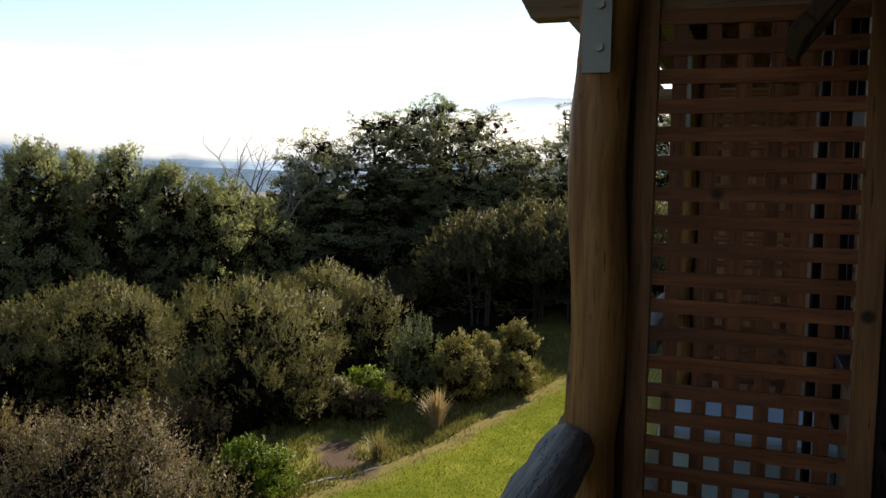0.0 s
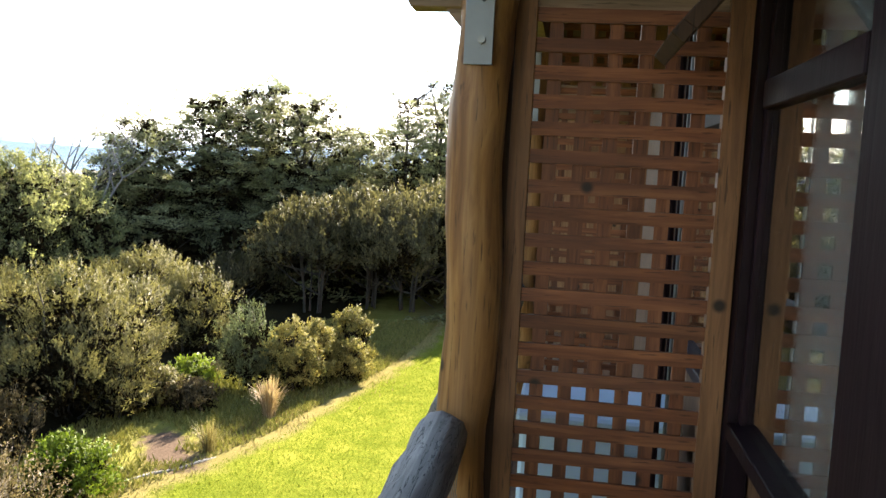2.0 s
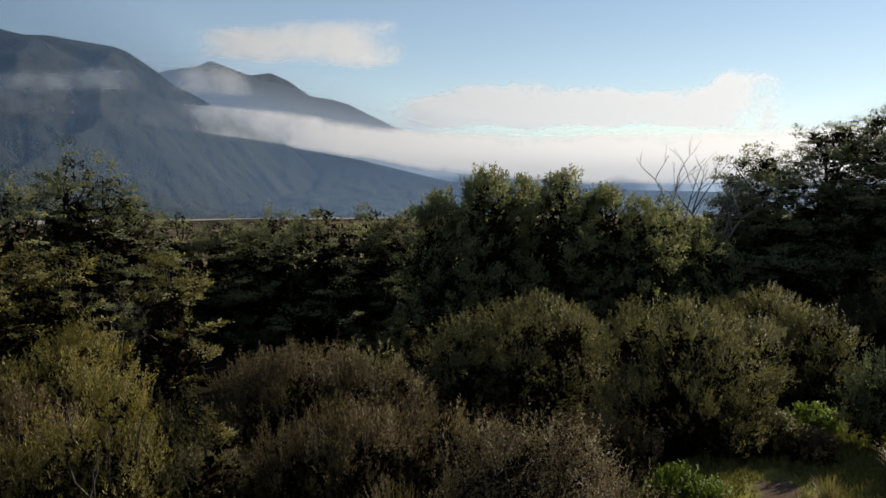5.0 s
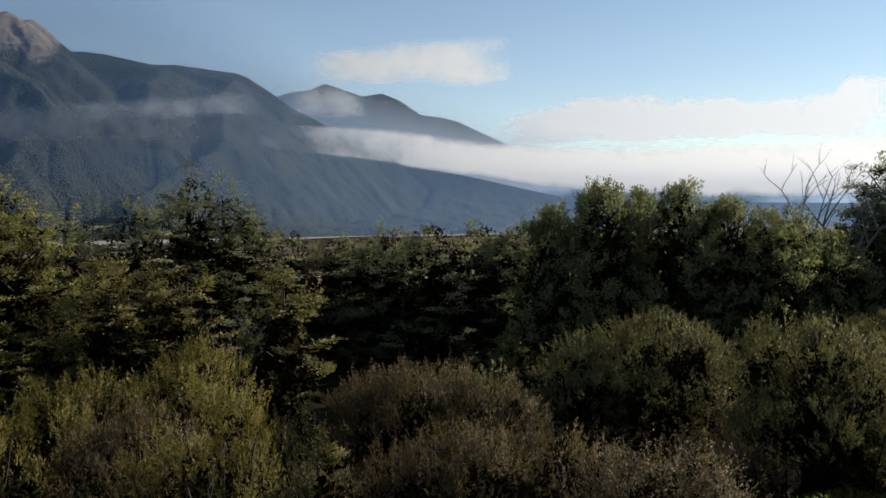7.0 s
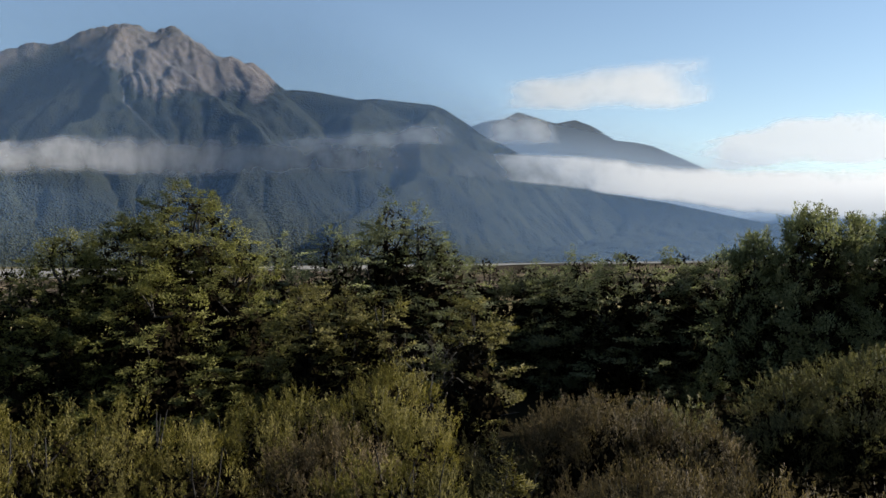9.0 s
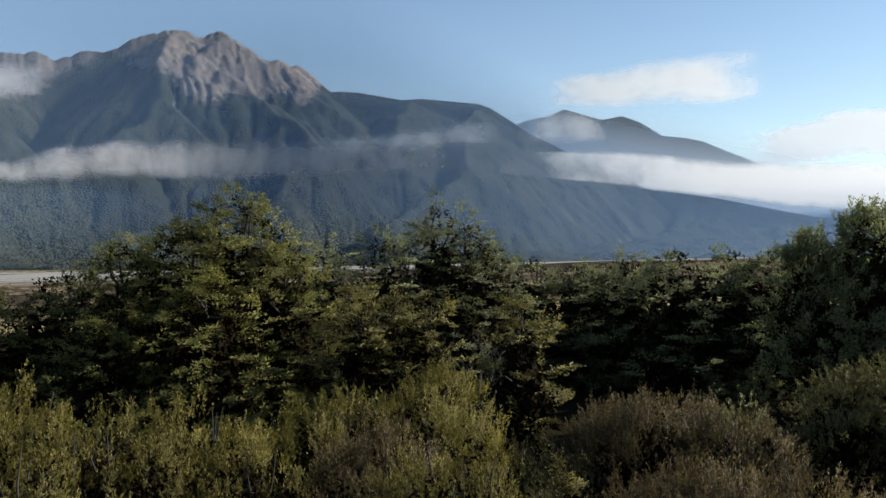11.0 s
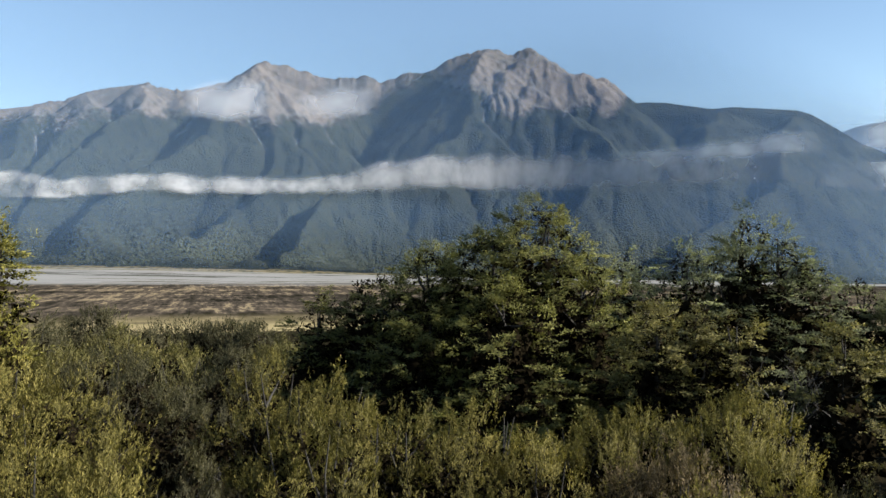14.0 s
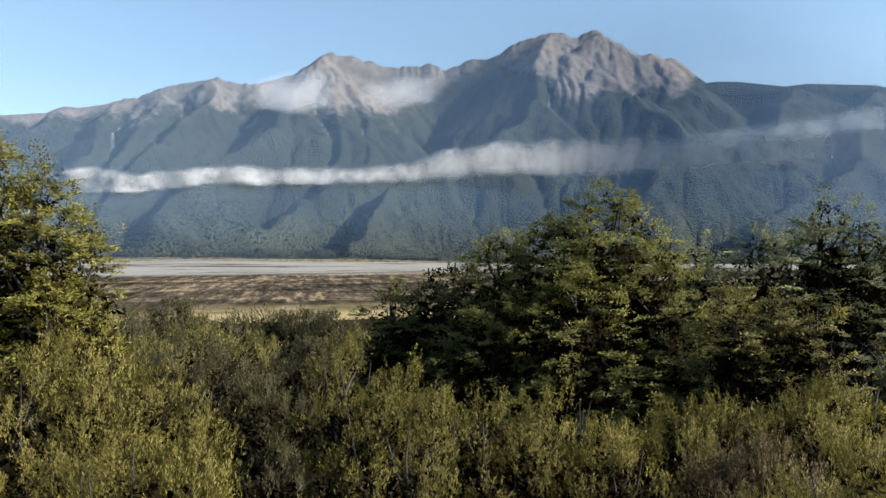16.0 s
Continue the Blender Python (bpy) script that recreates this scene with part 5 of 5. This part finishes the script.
def log_part(name, pts, r, mat, parent, label="", seed=0, sides=14, facet=0.05):
    rng = random.Random(seed)
    n = len(pts)
    radii = [r * (1 + rng.uniform(-0.05, 0.05)) for _ in range(n)]
    v, f = tube(pts, radii, sides, facet, rng)
    me = bpy.data.meshes.new(name)
    m = len(v)
    me.from_pydata([tuple(p) for p in v], [], f + [tuple(range(sides))[::-1], tuple(range(m - sides, m))])
    me.materials.append(mat)
    me.polygons.foreach_set("use_smooth", np.ones(len(me.polygons), dtype=bool))
    ob = new(name, me)
    ob.parent = parent
    return tagged(ob, label)


def round_post(y, seed, label):
    p = thing("log_post", label, "post", "log posts", at=(POST_X, y, 0))
    log_part("log", [(0.012 * math.sin(k * 1.1 + seed), 0.006 * math.cos(k * 1.7), -2.95 + k * 0.1525) for k in range(38)], 0.078, M_POST, p, seed=seed, sides=20, facet=0.015)
    plate = slab("bracket", [(-0.043, 0.034, -0.094, -0.086, 1.885, 2.55)], M_PLATE, p, "galvanised steel bracket", 0.001)
    for z in (1.95, 2.06, 2.4):
        bm = bmesh.new()
        bmesh.ops.create_cone(bm, cap_ends=True, segments=6, radius1=0.012, radius2=0.011, depth=0.012, matrix=pose(0.004, -0.099, z, 90))
        part("bolt", bm, M_BOLT, plate, "dark hexagon bolt")
    return p


round_post(POST_Y, 3, "peeled golden-brown log post carrying the balcony roof")
round_post(5.35, 8, "peeled golden-brown log post carrying the balcony roof")
round_post(-1.6, 5, "peeled golden-brown log post carrying the balcony roof")


def log_rail(y0, y1, seed):
    r = thing("log_rail", "grey weathered log handrail with wire netting below", "railing", "log rails")
    n = max(4, int((y1 - y0) / 0.12))
    rng = random.Random(seed)
    log_part("log", [(RAIL_X + rng.uniform(-.007, .007), y0 + (y1 - y0) * k / n, 0.855 + rng.uniform(-.007, .007)) for k in range(n + 1)], 0.074, M_RAIL, r, seed=seed, sides=13, facet=0.06)
    wires = []
    k = int((y1 - y0) / 0.05)
    for i in range(k):
        y = y0 + i * 0.05
        for s in (1, -1):
            a, b = (RAIL_X + 0.05, y, 0.06), (RAIL_X + 0.05, min(max(y + s * 0.42, y0), y1), 0.06 + 0.74 * abs(min(max(y + s * 0.42, y0), y1) - y) / 0.42)
            if abs(b[1] - a[1]) > 0.05:
                wires.append(tube([a, b], [0.0016, 0.0016], 3))
    net = new("netting", tubes_mesh("netting", wires, M_WIRE))
    net.parent = r
    tagged(net, "thin steel wire netting")
    slab("bottom_rail", [(RAIL_X + 0.02, RAIL_X + 0.07, y0, y1, 0.03, 0.07)], M_STILE, r)
    return r


log_rail(-1.5, 2.27, 4)
log_rail(2.43, 5.27, 6)


def lattice(y, label, x0=-0.318, x1=0.325, z0=0.05, z1=2.62):
    """A trellis screen: level slats in front, upright slats behind, in a frame."""
    t = thing("lattice_screen", label, "lattice", "lattice screens", at=(0, y, 0))
    st = 0.058
    slab("stile", [(x0, x0 + st, -0.022, 0.022, z0, z1)], M_STILE, t, bevel=0.002)
    # added dark strip: blocks the bright slit, stands in for a shaded gap
    slab("batten", [(x0 - 0.032, x0 - 0.002, 0.006, 0.03, z0, z1)], M_WALL_DARK, t, "added dark strip standing in for the shaded gap to the post")
    slab("stile", [(x1 - st - 0.006, x1, -0.022, 0.022, z0, z1)], M_STILE, t, bevel=0.002)
    slab("bottom_rail", [(x0 + st, x1 - st, -0.02, 0.02, z0, z0 + 0.05)], M_SLAT_ACROSS, t)
    slab("top_rail", [(x0 + st, x1 - st, -0.02, 0.02, z1 - 0.05, z1)], M_SLAT_ACROSS, t)
    rng = random.Random(int(y * 10))
    w = x1 - x0 - 2 * st
    bm = bmesh.new()
    box(bm, -w / 2, w / 2, -0.006, 0.006, -0.0195, 0.0195)
    level = part("slat", bm, M_SLAT_ACROSS, t)
    bm = bmesh.new()
    box(bm, -0.0195, 0.0195, -0.006, 0.006, z0 + 0.05, z1 - 0.05)
    upright = part("slat", bm, M_SLAT, t)
    cx = (x0 + x1) / 2
    k, z = 0, z0 + 0.09
    while z < z1 - 0.07:
        ob = level if k == 0 else new("slat", level.data)
        ob.parent = t
        ob.location, ob.rotation_euler = (cx, -0.008 + rng.uniform(-.002, .002), z + rng.uniform(-.003, .003)), (rng.uniform(-.05, .05), rng.uniform(-.008, .008), 0)
        z += 0.0795
        k += 1
    k, x = 0, x0 + st + 0.058
    while x < x1 - st - 0.01:
        ob = upright if k == 0 else new("slat", upright.data)
        ob.parent = t
        ob.location = (x + rng.uniform(-.003, .003), 0.0075 + rng.uniform(-.001, .001), 0)
        ob.rotation_euler = (0, rng.uniform(-.003, .003), rng.uniform(-.06, .06))
        x += 0.081
        k += 1
    return t


lattice(LATTICE_Y, "brown-stained timber lattice screen between two balconies")
lattice(5.42, "brown-stained timber lattice screen at the next balcony's end")

floor = thing("deck_floor", "brown timber balcony floor boards", "floor", kind="structure")
slab("joist", [(-0.5, 0.36, -1.9, 8.5, -0.14, -0.03)], M_WALL, floor)
bm = bmesh.new()
box(bm, -0.055, 0.055, -5.0, 5.42, -0.03, 0.0, bevel=0.003)
board = part("board", bm, M_WALL, floor)
board.location = (-0.46, 3.1, 0)
for k in range(1, 7):
    ob = new("board", board.data)
    ob.parent, ob.location = floor, (-0.46 + 0.118 * k, 3.1, 0)

wall = thing("wall_lodge", "brown timber lodge wall with dark window frames", "wall", kind="structure")
WX = WALL_X + 0.04
# openings: (from, to, sill, head)
OPEN = [(-1.4, -0.2, 0.0, 2.35), (1.50, 2.34, 0.95, 2.42), (2.62, 3.6, 0.95, 2.42), (4.0, 4.9, 0.0, 2.35)]
pieces, y = [], -2.2
for a, b, s, t in OPEN:
    pieces += [(WX, WX + 0.14, y, a, -2.95, 2.75), (WX, WX + 0.14, a, b, -2.95, s), (WX, WX + 0.14, a, b, t, 2.75)]
    y = b
pieces.append((WX, WX + 0.14, y, 8.4, -2.95, 2.75))
for p in pieces:
    slab("panel", [p], M_WALL, wall)
shell = thing("wall_outer", "brown timber outer walls of the lodge", "wall", kind="structure")
slab("panel", [(WX + 0.14, 7.0, -2.34, -2.2, -2.95, 2.75)], M_WALL, shell)
slab("panel", [(WX + 0.14, 7.0, 8.4, 8.54, -2.95, 2.75)], M_WALL, shell)
slab("panel", [(-0.6, WX + 0.2, 8.542, 8.66, -2.95, 2.75)], M_WALL, shell)
slab("panel", [(7.0, 7.14, -2.34, 8.54, -2.95, 2.75)], M_WALL, shell)
slab("room_floor", [(WX + 0.14, 7.0, -2.2, 8.4, -0.12, -0.02)], M_PLASTER, shell)
slab("partition", [(WX + 0.15, 4.0, 2.43, 2.53, -0.02, 2.7)], M_PLASTER, shell)
slab("partition", [(3.6, 3.7, -2.2, 8.4, -0.02, 2.7)], M_PLASTER, shell)
ceil = thing("ceiling", "plain pale room ceiling", "ceiling", kind="structure")
slab("ceiling_boards", [(WX + 0.14, 7.0, -2.2, 8.4, 2.70, 2.74)], M_PLASTER, ceil)

roof = thing("roof", "dark steel roof over timber soffit boards", "roof", kind="structure")
bm = bmesh.new()
box(bm, -0.74, 6.6, -2.9, 9.0, 0.0, 0.03, m=pose(0.0, 0, 2.66, 0, -14, 0))
part("roof_sheet", bm, M_ROOF, roof)
bm = bmesh.new()
box(bm, -0.70, 0.5, -2.8, 8.9, -0.025, -0.004, m=pose(0.0, 0, 2.66, 0, -14, 0))
part("soffit", bm, M_WALL_DARK, roof, "dark timber soffit")
for yy in (-1.6, POST_Y + 0.02, 5.35, 7.2):
    bm = bmesh.new()
    box(bm, -0.28, 0.74, -0.04, 0.04, -0.10, 0.0, bevel=0.004)
    for v in bm.verts:
        if v.co.x < 0 and v.co.z < -0.05:
            v.co.x += 0.05
    r = part("rafter", bm, M_RAFTER, roof, "weathered rafter end")
    r.location = (POST_X, yy + 0.1, 2.165)
    bm = bmesh.new()
    box(bm, -0.03, 0.03, -0.03, 0.03, 0, 0.34, m=pose(-0.02, 0.1, 1.99, 0, -42, 0))
    b = part("brace", bm, M_RAFTER, roof, "weathered diagonal brace")
    b.location = (POST_X, yy, 0)
slab("beam", [(POST_X - 0.07, POST_X + 0.07, -2.6, 8.6, 2.36, 2.52)], M_RAFTER, roof, "weathered roof beam")


def window(name, y0, y1, z0, z1, transom, label, open_sash=False):
    w = thing(name, label, "window", kind="structure")
    x0, x1, f = WALL_X - 0.005, WALL_X + 0.075, 0.032
    fr = slab("window_frame", [(x0, x1, y0, y0 + f, z0, z1)], M_DARKWOOD, w, bevel=0.003)
    slab("window_frame", [(x0, x1, y1 - f, y1, z0, z1)], M_DARKWOOD, w, bevel=0.003)
    slab("window_frame", [(x0, x1, y0 + f, y1 - f, z1 - f, z1)], M_DARKWOOD, w, bevel=0.003)
    slab("window_sill", [(x0 - 0.03, x1, y0, y1, z0 - 0.045, z0)], M_DARKWOOD, w, bevel=0.003)
    if transom:
        slab("transom", [(x0 - 0.012, x1, y0 + f, y1 - f, transom, transom + 0.075)], M_DARKWOOD, w, bevel=0.004)
        top = slab("pane", [(x0 + 0.014, x0 + 0.018, y0 + f, y1 - f, transom + 0.075, z1 - f)], M_GLASS, w)
        top.visible_shadow = False
    low = slab("pane", [(x0 + 0.010, x0 + 0.014, y0 + f, y1 - f, z0, transom or z1 - f)], M_GLASS, w)
    low.visible_shadow = False
    return w


window("window_1", 1.50, 2.34, 0.95, 2.42, 1.80, "dark-stained window with a fixed pane and a transom light")
window("window_2", 2.62, 3.6, 0.95, 2.42, 1.80, "dark-stained window of the next room")
window("door_1", -1.4, -0.2, 0.02, 2.35, 0, "dark-stained glazed balcony door")
window("door_2", 4.0, 4.9, 0.02, 2.35, 0, "dark-stained glazed door of the next room")
jamb = thing("door_jamb", "dark glossy stained timber jamb beside the window", "jamb", kind="structure")
slab("jamb_board", [(WALL_X - 0.03, WALL_X + 0.038, 1.05, 1.475, 0.0, 2.5)], M_DARKWOOD, jamb, bevel=0.004)
slab("jamb_bead", [(WALL_X - 0.02, WALL_X + 0.02, 1.478, 1.494, 0.9, 2.45)], M_PLATE, jamb, "thin pale glazing bead")
trim = thing("trim", "near-black stained timber trim between lattice and window", "trim", kind="structure")
slab("trim_board", [(WALL_X - 0.03, WALL_X + 0.035, 2.345, 2.44, 0.0, 2.55)], M_DARKWOOD, trim, bevel=0.003)


def sash(y0, y1):
    """A top-hung sash that stands open over the balcony."""
    s = thing("window_sash", "dark-stained top-hung sash standing open", "window", at=(WALL_X - 0.04, 0, 2.22))
    m = pose(0, 0, 0, 0, 39, 0)
    L, t = 0.40, 0.04
    for nm, b in (("sash_rail", (-0.02, 0.018, y0, y1, -t, 0)), ("sash_rail", (-0.02, 0.018, y0, y1, -L, -L + t)), ("sash_stile", (-0.02, 0.018, y0, y0 + t, -L + t, -t)), ("sash_stile", (-0.02, 0.018, y1 - t, y1, -L + t, -t))):
        bm = bmesh.new()
        box(bm, *b, m=m, bevel=0.003)
        part(nm, bm, M_WALL_DARK, s)
    bm = bmesh.new()
    box(bm, -0.003, 0.003, y0 + t, y1 - t, -L + t, -t, m=m)
    part("pane", bm, M_GLASS, s).visible_shadow = False
    return s


sash(1.88, 2.26)


def curtain(y0, y1, x, z0, z1, label, seed):
    n = 60
    rng = random.Random(seed)
    vs, fs = [], []
    for i in range(n + 1):
        y = y0 + (y1 - y0) * i / n
        off = 0.022 * math.sin(i * 0.9) + rng.uniform(-.004, .004)
        vs += [(x + off * 0.7, y, z1), (x + off, y, (z0 + z1) / 2), (x + off * 1.3, y, z0)]
    for i in range(n):
        for j in range(2):
            fs.append((i * 3 + j, i * 3 + j + 1, i * 3 + j + 4, i * 3 + j + 3))
    c = new("curtain", mesh_of("curtain", vs, fs, M_CURTAIN))
    c.matrix_world = DECK
    so = c.modifiers.new("thick", "SOLIDIFY")
    so.thickness = 0.003
    return tagged(c, label, "curtain")


curtain(1.56, 2.04, WALL_X + 0.058, 0.5, 2.4, "white net curtain drawn to one side of the window", 1)
curtain(4.05, 4.4, WALL_X + 0.26, 0.05, 2.3, "white net curtain behind the next room's door", 2)

store = thing("storage_box", "pale blue plastic storage box on the next balcony", "box", at=(0.0, 3.3, 0))
slab("body", [(-0.27, 0.30, -0.25, 0.30, 0.0, 0.665)], M_BOX, store, bevel=0.015)
slab("lid", [(-0.285, 0.315, -0.265, 0.315, 0.67, 0.72)], M_BOX, store, bevel=0.012)


def pole(x, y, z1, r, mat, label, name, category):
    p = thing(name, label, category, at=(x, y, 0))
    bm = bmesh.new()
    bmesh.ops.create_cone(bm, cap_ends=True, segments=12, radius1=r, radius2=r * 0.9, depth=z1, matrix=pose(0, 0, z1 / 2))
    part("shaft", bm, mat, p)
    bm = bmesh.new()
    bmesh.ops.create_uvsphere(bm, u_segments=12, v_segments=8, radius=r * 1.3, matrix=pose(0, 0, z1))
    part("cap", bm, mat, p)
    return p


pole(0.19, 2.80, 2.3, 0.014, M_DARKWOOD, "dark-stained round pole standing beside the next window", "curtain_pole", "pole")
pole(0.15, 2.72, 2.2, 0.006, M_CURTAIN, "thin white cord hanging on the next balcony", "hanging_cord", "cord")
pole(0.215, 2.74, 2.25, 0.007, M_PLATE, "thin grey steel rod on the next balcony", "steel_rod", "rod")
